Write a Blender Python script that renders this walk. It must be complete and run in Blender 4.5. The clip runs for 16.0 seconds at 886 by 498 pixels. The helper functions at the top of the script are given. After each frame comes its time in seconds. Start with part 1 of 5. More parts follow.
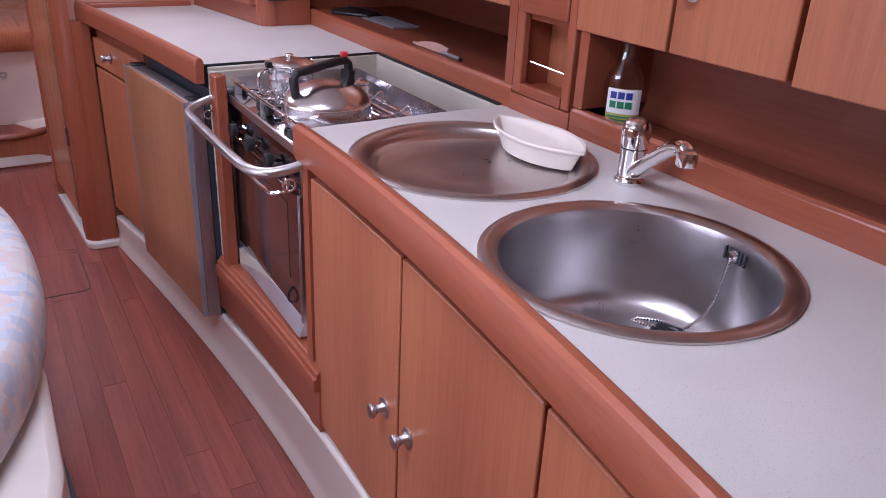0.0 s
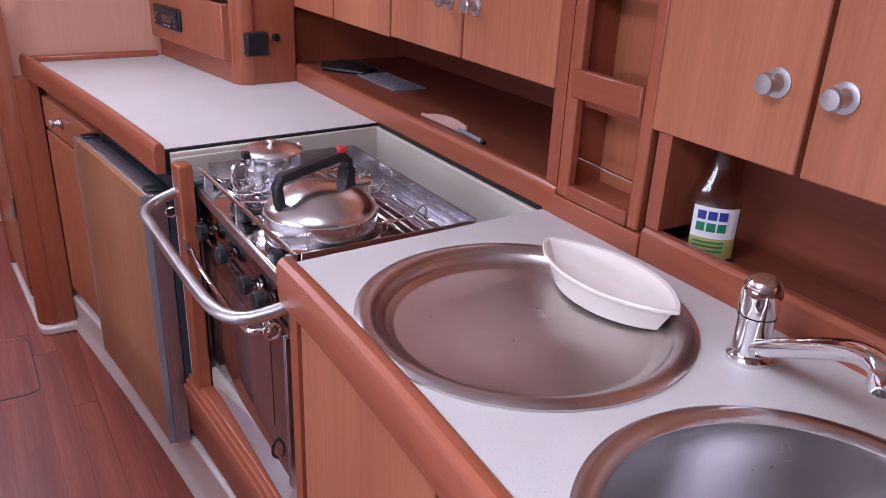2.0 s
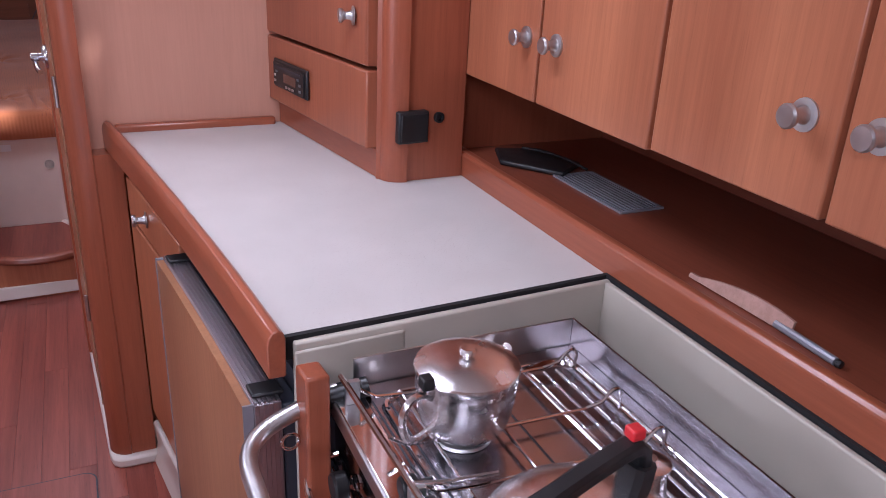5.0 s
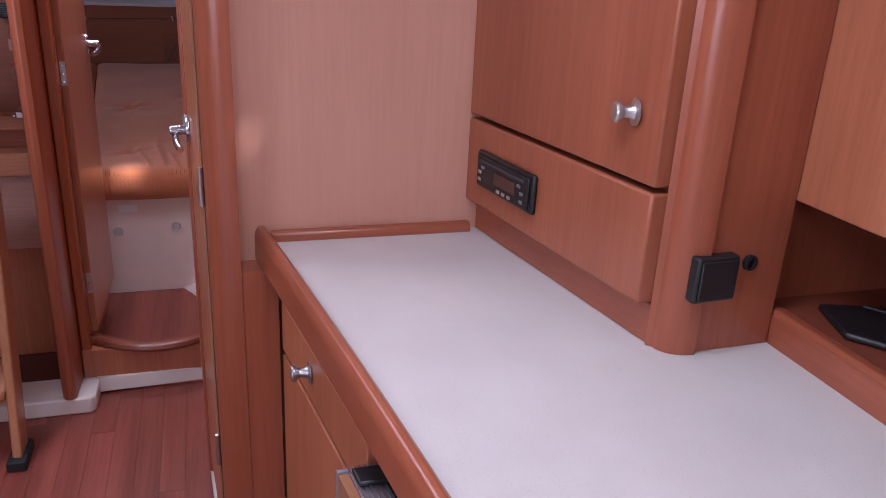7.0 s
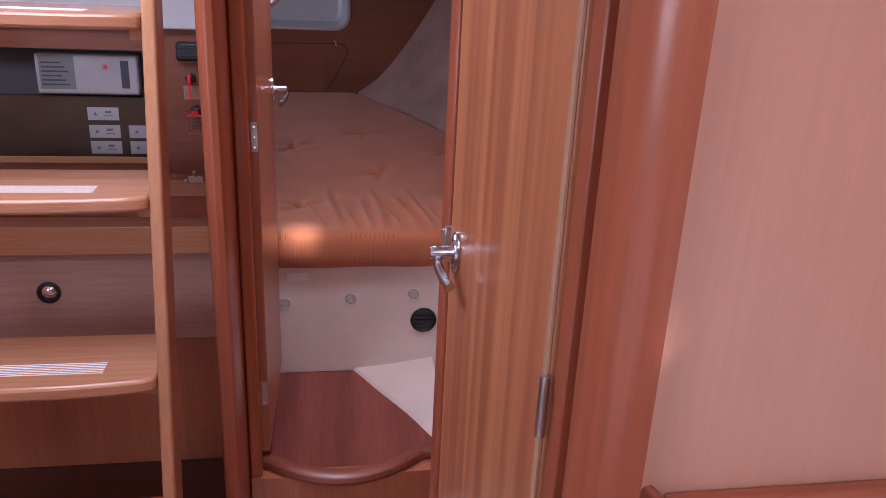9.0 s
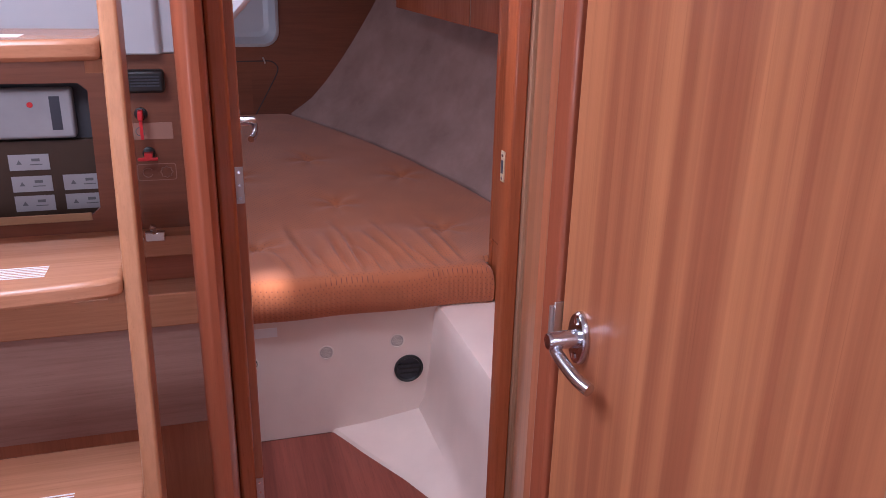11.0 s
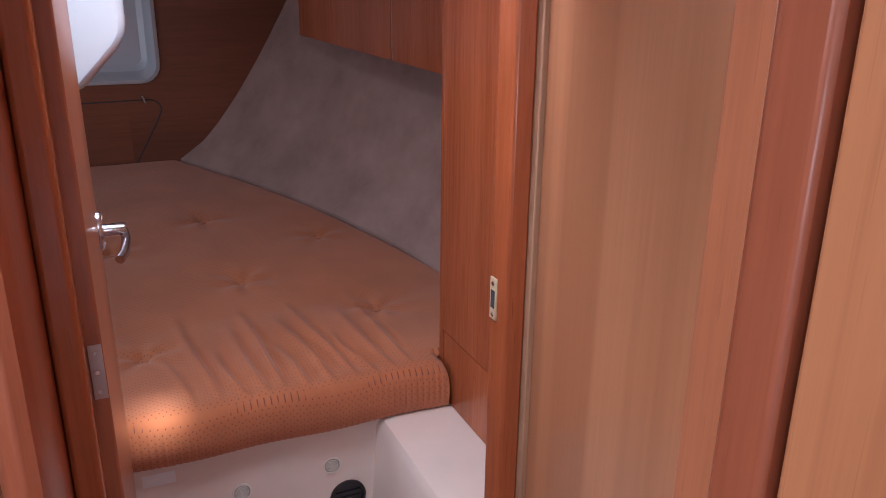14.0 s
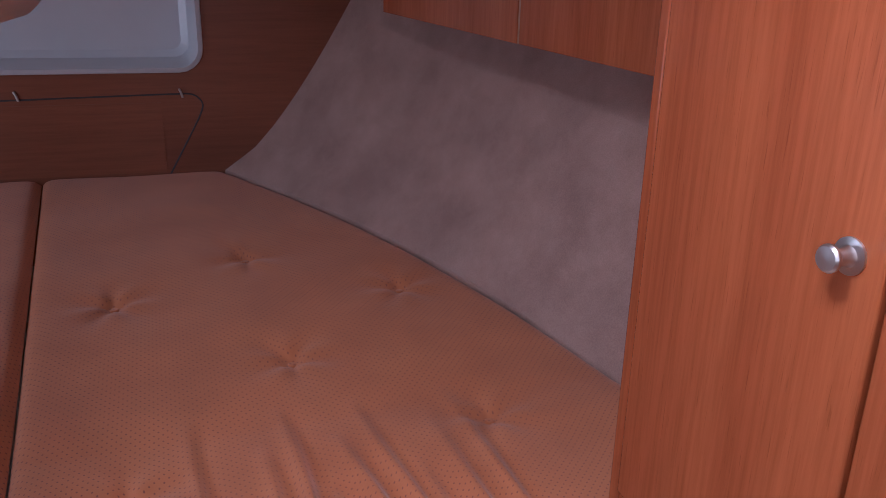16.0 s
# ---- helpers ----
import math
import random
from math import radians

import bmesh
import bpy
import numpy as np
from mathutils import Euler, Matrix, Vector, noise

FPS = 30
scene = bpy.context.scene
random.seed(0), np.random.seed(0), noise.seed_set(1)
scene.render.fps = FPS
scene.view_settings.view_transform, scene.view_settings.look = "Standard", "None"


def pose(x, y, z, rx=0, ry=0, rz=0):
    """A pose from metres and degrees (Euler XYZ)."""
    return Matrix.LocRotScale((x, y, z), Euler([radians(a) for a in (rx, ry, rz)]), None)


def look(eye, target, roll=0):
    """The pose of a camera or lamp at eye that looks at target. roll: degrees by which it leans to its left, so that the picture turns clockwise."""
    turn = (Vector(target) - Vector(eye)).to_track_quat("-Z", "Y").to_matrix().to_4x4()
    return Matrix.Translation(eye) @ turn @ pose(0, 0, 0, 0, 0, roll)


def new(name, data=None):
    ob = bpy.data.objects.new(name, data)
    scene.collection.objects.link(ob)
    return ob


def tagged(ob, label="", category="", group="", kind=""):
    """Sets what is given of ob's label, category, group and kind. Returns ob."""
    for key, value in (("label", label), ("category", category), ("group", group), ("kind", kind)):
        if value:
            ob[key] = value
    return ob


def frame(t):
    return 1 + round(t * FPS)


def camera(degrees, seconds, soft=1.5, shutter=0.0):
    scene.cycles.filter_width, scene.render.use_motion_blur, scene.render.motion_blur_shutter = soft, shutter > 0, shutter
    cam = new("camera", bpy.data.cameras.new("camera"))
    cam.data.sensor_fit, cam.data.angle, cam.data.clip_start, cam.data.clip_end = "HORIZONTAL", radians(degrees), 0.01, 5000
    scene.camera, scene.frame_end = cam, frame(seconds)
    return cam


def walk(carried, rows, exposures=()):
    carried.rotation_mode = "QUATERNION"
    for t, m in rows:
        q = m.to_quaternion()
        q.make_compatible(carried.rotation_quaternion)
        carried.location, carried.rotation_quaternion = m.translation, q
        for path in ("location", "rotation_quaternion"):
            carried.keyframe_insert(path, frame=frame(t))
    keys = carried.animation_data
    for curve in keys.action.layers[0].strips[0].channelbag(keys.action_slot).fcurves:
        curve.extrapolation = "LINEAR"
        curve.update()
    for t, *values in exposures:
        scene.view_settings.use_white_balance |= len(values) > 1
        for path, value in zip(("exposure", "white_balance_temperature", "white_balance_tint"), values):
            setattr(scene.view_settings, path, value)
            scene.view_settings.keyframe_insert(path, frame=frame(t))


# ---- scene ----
cam = camera(59.2, 16.0, soft=0.8)
PATH = [
    (0, (0.404, 0.114, 1.328), (1.351, 1.668, 0.497), 2.8),
    (0.5, (0.472, 0.205, 1.347), (1.426, 1.758, 0.523), 2.7),
    (1, (0.54, 0.325, 1.361), (1.508, 1.873, 0.545), 2.7),
    (1.5, (0.558, 0.433, 1.379), (1.535, 1.98, 0.571), 2.5),
    (2, (0.561, 0.529, 1.381), (1.545, 2.074, 0.581), 2.6),
    (2.5, (0.565, 0.704, 1.374), (1.556, 2.249, 0.579), 2.9),
    (3, (0.598, 0.859, 1.372), (1.571, 2.416, 0.577), 3.0),
    (3.5, (0.668, 0.921, 1.383), (1.603, 2.499, 0.586), 3.0),
    (4, (0.693, 1.042, 1.396), (1.614, 2.63, 0.601), 3.2),
    (4.5, (0.714, 1.178, 1.408), (1.61, 2.783, 0.62), 3.3),
    (5, (0.707, 1.282, 1.392), (1.493, 2.949, 0.616), 2.8),
    (5.2, (0.679, 1.328, 1.408), (1.438, 3.007, 0.63), 2.7),
    (7.3, (0.648, 2.0, 1.394), (1.17, 3.798, 0.692), 2.7),
    (7.5, (0.597, 2.086, 1.41), (1.088, 3.891, 0.702), 2.6),
    (8, (0.491, 2.273, 1.413), (0.916, 4.096, 0.711), 2.8),
    (8.5, (0.449, 2.456, 1.409), (0.794, 4.299, 0.712), 2.9),
    (8.7, (0.441, 2.528, 1.416), (0.748, 4.377, 0.718), 2.7),
    (10.8, (0.224, 2.937, 1.391), (0.702, 4.76, 0.723), 1.6),
    (11, (0.231, 2.978, 1.393), (0.776, 4.783, 0.724), 1.3),
    (11.5, (0.186, 3.095, 1.394), (0.896, 4.842, 0.727), 1.2),
    (12, (0.149, 3.151, 1.425), (1.014, 4.827, 0.758), 1.0),
    (12.5, (0.142, 3.211, 1.417), (1.087, 4.845, 0.755), 0.9),
    (13, (0.173, 3.263, 1.428), (1.136, 4.886, 0.766), 0.7),
    (13.5, (0.266, 3.365, 1.446), (1.2, 5.007, 0.79), 0.8),
    (14, (0.303, 3.507, 1.449), (1.079, 5.231, 0.796), 0.6),
    (14.5, (0.288, 3.737, 1.457), (0.972, 5.497, 0.795), 0.8),
    (15, (0.341, 3.899, 1.423), (0.99, 5.675, 0.771), 1.2),
    (15.2, (0.37, 3.969, 1.39), (1.014, 5.748, 0.743), 1.2),
    (15.5, (0.403, 4.113, 1.358), (1.048, 5.892, 0.709), 1.3),
    (16, (0.461, 4.314, 1.324), (1.095, 6.097, 0.676), 1.3),
]
EXPOSURE = [(0, -0.03, 5650, 27), (3.5, 0.05, 5650, 25), (5.2, -0.06, 5650, 24), (7.5, -0.14, 5650, 27), (8.5, 0.0, 5700, 27), (11, 0.18, 5750, 28), (12, 0.1, 5750, 25), (13.5, 0.1, 5700, 17), (14.5, 0.1, 5600, 12), (15.5, 0.28, 5350, 16), (16, 0.24, 5450, 22)]
walk(cam, [(t, look(eye, target, roll)) for t, eye, target, roll in PATH], EXPOSURE)

# ---- daylight ----
world = bpy.data.worlds.new("sky")
scene.world = world
world.use_nodes = True
wn = world.node_tree.nodes
sky = wn.new("ShaderNodeTexSky")
sky.sky_type, sky.sun_disc = "NISHITA", False
sky.sun_elevation, sky.sun_rotation = radians(41), radians(180)
sun = bpy.data.lights.new("sun", "SUN")
sun.energy, sun.angle, sun.color = 5.0, radians(2.2), (1.0, 0.93, 0.82)
new("sun", sun).matrix_world = look((0, -0.755, 0.656), (0, 0, 0))
wn["Background"].inputs["Strength"].default_value = 0.12
world.node_tree.links.new(sky.outputs[0], wn["Background"].inputs[0])


def area_lamp(name, at, target, sx, sy, watts, colour):
    data = bpy.data.lights.new(name, "AREA")
    data.shape, data.size, data.size_y, data.energy, data.color = "RECTANGLE", sx, sy, watts, colour
    ob = new(name, data)
    ob.matrix_world = look(at, target)
    return ob


SKY = (0.93, 0.96, 1.0)
area_lamp("saloon_hatch_daylight", (0.25, 0.9, 1.90), (0.25, 0.9, 0), 0.6, 0.6, 18.5, SKY)
area_lamp("companionway_daylight", (-0.25, 3.72, 1.90), (-0.2, 3.72, 0), 0.62, 0.64, 15, SKY)
# added fill from overhead; no galley hatch is in view
area_lamp("galley_overhead_fill", (0.75, 2.45, 1.90), (0.75, 2.45, 0), 0.4, 0.4, 8.2, SKY)
area_lamp("cabin_hatch_daylight", (0.42, 4.66, 1.90), (0.42, 4.75, 0), 0.30, 0.30, 10.5, SKY)
# added fills from the unseen port side, for the berth and galley fronts
area_lamp("cabin_port_fill", (-1.29, 5.9, 1.15), (0.4, 5.9, 0.8), 0.6, 0.3, 7, (0.85, 0.92, 1.0))
area_lamp("port_side_fill", (-1.28, 1.3, 1.35), (0.8, 1.3, 0.9), 1.4, 0.3, 18, SKY)


# ---- materials ----
def material(name):
    m = bpy.data.materials.new(name)
    m.use_nodes = True
    return m, m.node_tree.nodes, m.node_tree.links, m.node_tree.nodes["Principled BSDF"]


def coords(n, l, scale, rand=0.0):
    tc, mp = n.new("ShaderNodeTexCoord"), n.new("ShaderNodeMapping")
    mp.inputs["Scale"].default_value = scale
    if rand:
        info, mul = n.new("ShaderNodeObjectInfo"), n.new("ShaderNodeMath")
        mul.operation, mul.inputs[1].default_value = "MULTIPLY", rand
        l.new(info.outputs["Random"], mul.inputs[0])
        l.new(mul.outputs[0], mp.inputs["Location"])
    l.new(tc.outputs["Object"], mp.inputs["Vector"])
    return mp.outputs[0]


def noise_tex(n, l, vec, scale, detail=4, rough=0.55):
    t = n.new("ShaderNodeTexNoise")
    t.inputs["Scale"].default_value, t.inputs["Detail"].default_value, t.inputs["Roughness"].default_value = scale, detail, rough
    l.new(vec, t.inputs["Vector"])
    return t.outputs[0]


def ramp(n, l, fac, stops):
    r = n.new("ShaderNodeValToRGB")
    while len(r.color_ramp.elements) < len(stops):
        r.color_ramp.elements.new(0.5)
    for e, (p, c) in zip(r.color_ramp.elements, stops):
        e.position, e.color = p, (*c, 1)
    l.new(fac, r.inputs[0])
    return r.outputs[0]


def mix(n, l, fac, a, b, mode="MIX"):
    m = n.new("ShaderNodeMix")
    m.data_type, m.blend_type = "RGBA", mode
    if isinstance(fac, float):
        m.inputs["Factor"].default_value = fac
    else:
        l.new(fac, m.inputs["Factor"])
    for sock, v in ((m.inputs[6], a), (m.inputs[7], b)):
        if isinstance(v, tuple):
            sock.default_value = (*v, 1)
        else:
            l.new(v, sock)
    return m.outputs[2]


def bump(n, l, b, height, strength, dist=0.002):
    k = n.new("ShaderNodeBump")
    k.inputs["Strength"].default_value, k.inputs["Distance"].default_value = strength, dist
    l.new(height, k.inputs["Height"])
    l.new(k.outputs[0], b.inputs["Normal"])


def varnished_wood(name, dark, light, axis, rough=0.3, band=6.0, rand=7.0, coat=0.08, streaks=0.6, spread=(0.3, 0.5, 0.68), fleck=0.28, along=0.045):
    """Varnished veneer with long grain along one axis."""
    m, n, l, b = material(name)
    s = [1.0, 1.0, 1.0]
    s["xyz".index(axis)] = along
    vec = coords(n, l, s, rand)
    broad = noise_tex(n, l, vec, band, 3, 0.5)
    fine = noise_tex(n, l, vec, 110, 5, 0.65)
    pores = noise_tex(n, l, vec, 420, 2, 0.5)
    mid = tuple((a + c) / 2 for a, c in zip(dark, light))
    col = ramp(n, l, broad, [(spread[0], dark), (spread[1], mid), (spread[2], light)])
    streak = ramp(n, l, fine, [(0.3, (0.72, 0.68, 0.64)), (0.6, (1.0, 1.0, 1.0)), (0.75, (1.08, 1.06, 1.03))])
    col = mix(n, l, streaks, col, streak, "MULTIPLY")
    fl = [k * 2.2 for k in s]
    flecks = ramp(n, l, noise_tex(n, l, coords(n, l, fl, rand), 190, 2, 0.5), [(0.27, (0.52, 0.46, 0.42)), (0.36, (1.0, 1.0, 1.0))])
    col = mix(n, l, fleck, col, flecks, "MULTIPLY")
    l.new(col, b.inputs["Base Color"])
    b.inputs["Roughness"].default_value = rough
    b.inputs["Coat Weight"].default_value, b.inputs["Coat Roughness"].default_value = coat, 0.16
    bump(n, l, b, pores, 0.12, 0.0006)
    return m


def plain(name, colour, rough=0.5, metal=0.0, var=0.08, scale=14.0, relief=0.05, coat=0.0):
    """Paint, gelcoat, plastic or metal with faint mottling and relief."""
    m, n, l, b = material(name)
    vec = coords(n, l, (1, 1, 1))
    big, small = noise_tex(n, l, vec, scale, 4), noise_tex(n, l, vec, scale * 22, 3)
    lo = tuple(c * (1 - var) for c in colour)
    hi = tuple(min(c * (1 + var), 1) for c in colour)
    l.new(ramp(n, l, big, [(0.3, lo), (0.7, hi)]), b.inputs["Base Color"])
    b.inputs["Metallic"].default_value, b.inputs["Coat Weight"].default_value = metal, coat
    r = ramp(n, l, big, [(0.3, (rough * 0.85,) * 3), (0.7, (min(rough * 1.2, 1),) * 3)])
    l.new(r, b.inputs["Roughness"])
    bump(n, l, b, small, relief, 0.001)
    return m


def brushed_steel(name, colour, rough, stretch=(1, 1, 0.05)):
    m, n, l, b = material(name)
    vec = coords(n, l, stretch)
    lines, spots = noise_tex(n, l, vec, 160, 3), noise_tex(n, l, coords(n, l, (1, 1, 1)), 18, 5, 0.65)
    l.new(ramp(n, l, spots, [(0.35, tuple(c * 0.92 for c in colour)), (0.65, colour)]), b.inputs["Base Color"])
    b.inputs["Metallic"].default_value = 1.0
    l.new(ramp(n, l, spots, [(0.3, (rough * 0.9,) * 3), (0.7, (rough * 1.12,) * 3)]), b.inputs["Roughness"])
    bump(n, l, b, lines, 0.06, 0.0006)
    return m


def speckled_laminate():
    m, n, l, b = material("speckled_white_laminate")
    vec = coords(n, l, (1, 1, 1))
    base = ramp(n, l, noise_tex(n, l, vec, 5, 3), [(0.35, (0.60, 0.575, 0.545)), (0.65, (0.66, 0.635, 0.605))])
    dots = ramp(n, l, noise_tex(n, l, vec, 520, 1), [(0.66, (0, 0, 0)), (0.70, (1, 1, 1))])
    col = mix(n, l, dots, base, (0.42, 0.38, 0.35))
    l.new(col, b.inputs["Base Color"])
    b.inputs["Roughness"].default_value = 0.42
    bump(n, l, b, noise_tex(n, l, vec, 700, 2), 0.06, 0.0005)
    return m


def cabin_fabric():
    """Orange-brown mattress cloth with rows of small dark dots."""
    m, n, l, b = material("dotted_orange_cloth")
    vec = coords(n, l, (1, 1, 1))
    base = ramp(n, l, noise_tex(n, l, vec, 7, 4), [(0.3, (0.46, 0.146, 0.056)), (0.7, (0.55, 0.186, 0.074))])
    rot = n.new("ShaderNodeMapping")
    rot.inputs["Scale"].default_value, rot.inputs["Rotation"].default_value = (90, 127, 127), (radians(45), 0, radians(45))
    l.new(vec, rot.inputs["Vector"])
    vor = n.new("ShaderNodeTexVoronoi")
    vor.voronoi_dimensions = "2D"
    vor.inputs["Scale"].default_value, vor.inputs["Randomness"].default_value = 1.0, 0.0
    l.new(rot.outputs[0], vor.inputs["Vector"])
    dot = ramp(n, l, vor.outputs["Distance"], [(0.10, (1, 1, 1)), (0.17, (0, 0, 0))])
    l.new(mix(n, l, dot, base, (0.22, 0.066, 0.042)), b.inputs["Base Color"])
    b.inputs["Roughness"].default_value, b.inputs["Sheen Weight"].default_value = 0.85, 0.3
    bump(n, l, b, noise_tex(n, l, vec, 900, 2), 0.25, 0.0008)
    return m


def seat_fabric():
    """Pale blue cloth with woven blocks of faded colour."""
    m, n, l, b = material("faded_blue_patterned_cloth")
    vec = coords(n, l, (24, 36, 30))
    vor = n.new("ShaderNodeTexVoronoi")
    vor.distance, vor.inputs["Scale"].default_value = "CHEBYCHEV", 1.0
    l.new(vec, vor.inputs["Vector"])
    sep = n.new("ShaderNodeSeparateColor")
    l.new(vor.outputs["Color"], sep.inputs[0])
    col = ramp(n, l, sep.outputs[0], [(0.1, (0.28, 0.36, 0.52)), (0.4, (0.52, 0.60, 0.68)), (0.62, (0.62, 0.58, 0.58)), (0.8, (0.55, 0.36, 0.34)), (0.95, (0.60, 0.52, 0.40))])
    col = mix(n, l, 0.45, col, (0.74, 0.75, 0.76))
    l.new(col, b.inputs["Base Color"])
    b.inputs["Roughness"].default_value = 0.8
    bump(n, l, b, noise_tex(n, l, coords(n, l, (1, 1, 1)), 600, 2), 0.3, 0.001)
    return m


def carpet_lining():
    m, n, l, b = material("grey_lining_carpet")
    vec = coords(n, l, (1, 1, 1))
    big, small = noise_tex(n, l, vec, 6, 5, 0.65), noise_tex(n, l, vec, 300, 3, 0.7)
    col = mix(n, l, 0.5, ramp(n, l, big, [(0.3, (0.35, 0.226, 0.194)), (0.7, (0.50, 0.335, 0.290))]), ramp(n, l, small, [(0.3, (0.5, 0.5, 0.5)), (0.7, (1, 1, 1))]), "MULTIPLY")
    l.new(col, b.inputs["Base Color"])
    b.inputs["Roughness"].default_value = 1.0
    bump(n, l, b, small, 0.5, 0.003)
    return m


def clear(name, colour=(1, 1, 1), rough=0.03, ior=1.3):
    m, n, l, b = material(name)
    b.inputs["Base Color"].default_value, b.inputs["Roughness"].default_value = (*colour, 1), rough
    b.inputs["Transmission Weight"].default_value, b.inputs["IOR"].default_value = 0.95, ior
    return m


def film_plastic(name):
    """Thin clear plastic: mostly see-through, with a faint gloss."""
    m, n, l, b = material(name)
    clear_part, gloss, blend = n.new("ShaderNodeBsdfTransparent"), n.new("ShaderNodeBsdfGlossy"), n.new("ShaderNodeMixShader")
    clear_part.inputs["Color"].default_value = (0.90, 0.91, 0.92, 1)
    gloss.inputs["Roughness"].default_value = 0.12
    blend.inputs[0].default_value = 0.10
    l.new(clear_part.outputs[0], blend.inputs[1])
    l.new(gloss.outputs[0], blend.inputs[2])
    l.new(blend.outputs[0], n["Material Output"].inputs["Surface"])
    return m


TRIM_D, TRIM_L = (0.285, 0.073, 0.035), (0.375, 0.109, 0.053)
DOOR_D, DOOR_L = (0.36, 0.116, 0.056), (0.50, 0.186, 0.090)
TRIM_Y = varnished_wood("cherry_trim_along_y", TRIM_D, TRIM_L, "y")
TRIM_Z = varnished_wood("cherry_trim_upright", TRIM_D, TRIM_L, "z")
TRIM_X = varnished_wood("cherry_trim_across", TRIM_D, TRIM_L, "x")
DOOR_Z = varnished_wood("cherry_door_veneer", DOOR_D, DOOR_L, "z")
BULK_Z = varnished_wood("bulkhead_veneer", (0.50, 0.243, 0.168), (0.58, 0.298, 0.207), "z", 0.34, 3.0, streaks=0.22, fleck=0.1)
OBLIQUE_Z = varnished_wood("angled_panel_veneer", (0.36, 0.148, 0.068), (0.45, 0.20, 0.098), "z", 0.34, 8.0, streaks=0.35, spread=(0.42, 0.5, 0.58), fleck=0.1)
BLOCK_Z = varnished_wood("locker_veneer", (0.29, 0.082, 0.040), (0.375, 0.116, 0.056), "z")
STRIPE_Z = varnished_wood("striped_door_veneer", (0.37, 0.128, 0.062), (0.53, 0.215, 0.097), "z", 0.3, 30.0, streaks=0.45, spread=(0.42, 0.50, 0.60), along=0.012)
# trim cherry darkened: part of the shelf recess shade is in this colour
DARK_Y = varnished_wood("darkened_cherry_veneer", (0.165, 0.041, 0.021), (0.25, 0.066, 0.033), "y", 0.4, 5.0)
CABIN_Z = varnished_wood("cabin_cherry_door", (0.34, 0.084, 0.029), (0.45, 0.128, 0.046), "z", 0.27, 7.0, coat=0.06, streaks=0.75, fleck=0.45)
STERN_X = varnished_wood("stern_bulkhead_veneer", (0.175, 0.058, 0.029), (0.25, 0.086, 0.043), "x", 0.38, 5.0)
SOLE_Y = varnished_wood("cabin_sole_veneer", (0.20, 0.045, 0.030), (0.33, 0.084, 0.056), "y", 0.42, 16.0, 11.0, 0.05, streaks=0.85, spread=(0.32, 0.5, 0.66), fleck=0.5)
SOLE_GAP = plain("sole_joint_filler", (0.10, 0.035, 0.025), 0.6)
PALE_X = varnished_wood("pale_engine_panel", (0.40, 0.235, 0.19), (0.52, 0.32, 0.26), "x", 0.4, 4.0)
STEP_X = varnished_wood("ladder_wood", (0.40, 0.165, 0.085), (0.55, 0.255, 0.14), "x", 0.25)
STEP_Z = varnished_wood("ladder_stringer_wood", (0.42, 0.18, 0.09), (0.55, 0.26, 0.13), "z", 0.28)
FRIDGE_Z = varnished_wood("fridge_door_veneer", (0.33, 0.145, 0.072), (0.45, 0.215, 0.108), "z", 0.34, 5.0)
DARK_STEEL = plain("grimy_polished_steel", (0.36, 0.33, 0.34), 0.16, 1.0, 0.15, 12, 0.04)
PALE_STEEL = plain("pale_satin_steel", (0.72, 0.72, 0.76), 0.42, 0.85, 0.05, 10, 0.02)
OVEN_PANE = plain("smoked_brown_pane", (0.10, 0.045, 0.036), 0.1, 0, 0.15, 6, 0.0, 0.5)
HOB = plain("dark_polished_hob_steel", (0.47, 0.45, 0.48), 0.22, 1.0, 0.15, 12, 0.04)
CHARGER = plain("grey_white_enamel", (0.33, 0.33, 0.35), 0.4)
RAW_Z = varnished_wood("bare_plywood_edge", (0.30, 0.155, 0.09), (0.50, 0.30, 0.18), "z", 0.6, 18.0, 3.0, 0.0)
LAMINATE = speckled_laminate()
GELCOAT = plain("white_gelcoat", (0.72, 0.66, 0.60), 0.35, 0, 0.04, 5, 0.03, 0.2)
GREY_GEL = plain("speckled_cream_gelcoat", (0.80, 0.675, 0.60), 0.42, 0, 0.05, 6, 0.1)
LINER = plain("cream_stove_liner", (0.53, 0.485, 0.41), 0.4, 0, 0.05, 6, 0.03)
HEADLINING = plain("white_headlining", (0.78, 0.75, 0.70), 0.6, 0, 0.03, 4, 0.05)
WHITE_PLASTIC = plain("white_moulded_plastic", (0.54, 0.57, 0.61), 0.35, 0, 0.02, 6, 0.02)
STEEL = brushed_steel("brushed_steel", (0.62, 0.58, 0.56), 0.3)
SINK_STEEL = brushed_steel("satin_sink_steel", (0.56, 0.54, 0.55), 0.3, (1, 1, 0.04))
TRAY_STEEL = brushed_steel("worn_tray_steel", (0.58, 0.53, 0.51), 0.3, (0.2, 1, 1))
CHROME = plain("polished_chrome", (0.80, 0.79, 0.80), 0.07, 1.0, 0.03, 20, 0.01)
SATIN = plain("satin_chrome", (0.56, 0.55, 0.55), 0.36, 1.0, 0.05, 20, 0.02)
KETTLE_M = plain("stained_polished_steel", (0.80, 0.785, 0.79), 0.24, 1.0, 0.14, 16, 0.08)
BLACK = plain("black_plastic", (0.011, 0.011, 0.012), 0.42, 0, 0.2, 20, 0.05)
RUBBER = plain("black_rubber", (0.012, 0.012, 0.013), 0.7, 0, 0.2, 20, 0.1)
DARK_GLASS = plain("dark_oven_glass", (0.05, 0.022, 0.017), 0.06, 0, 0.1, 5, 0.0, 0.6)
ALU = brushed_steel("anodised_aluminium", (0.50, 0.46, 0.49), 0.42, (1, 1, 0.05))
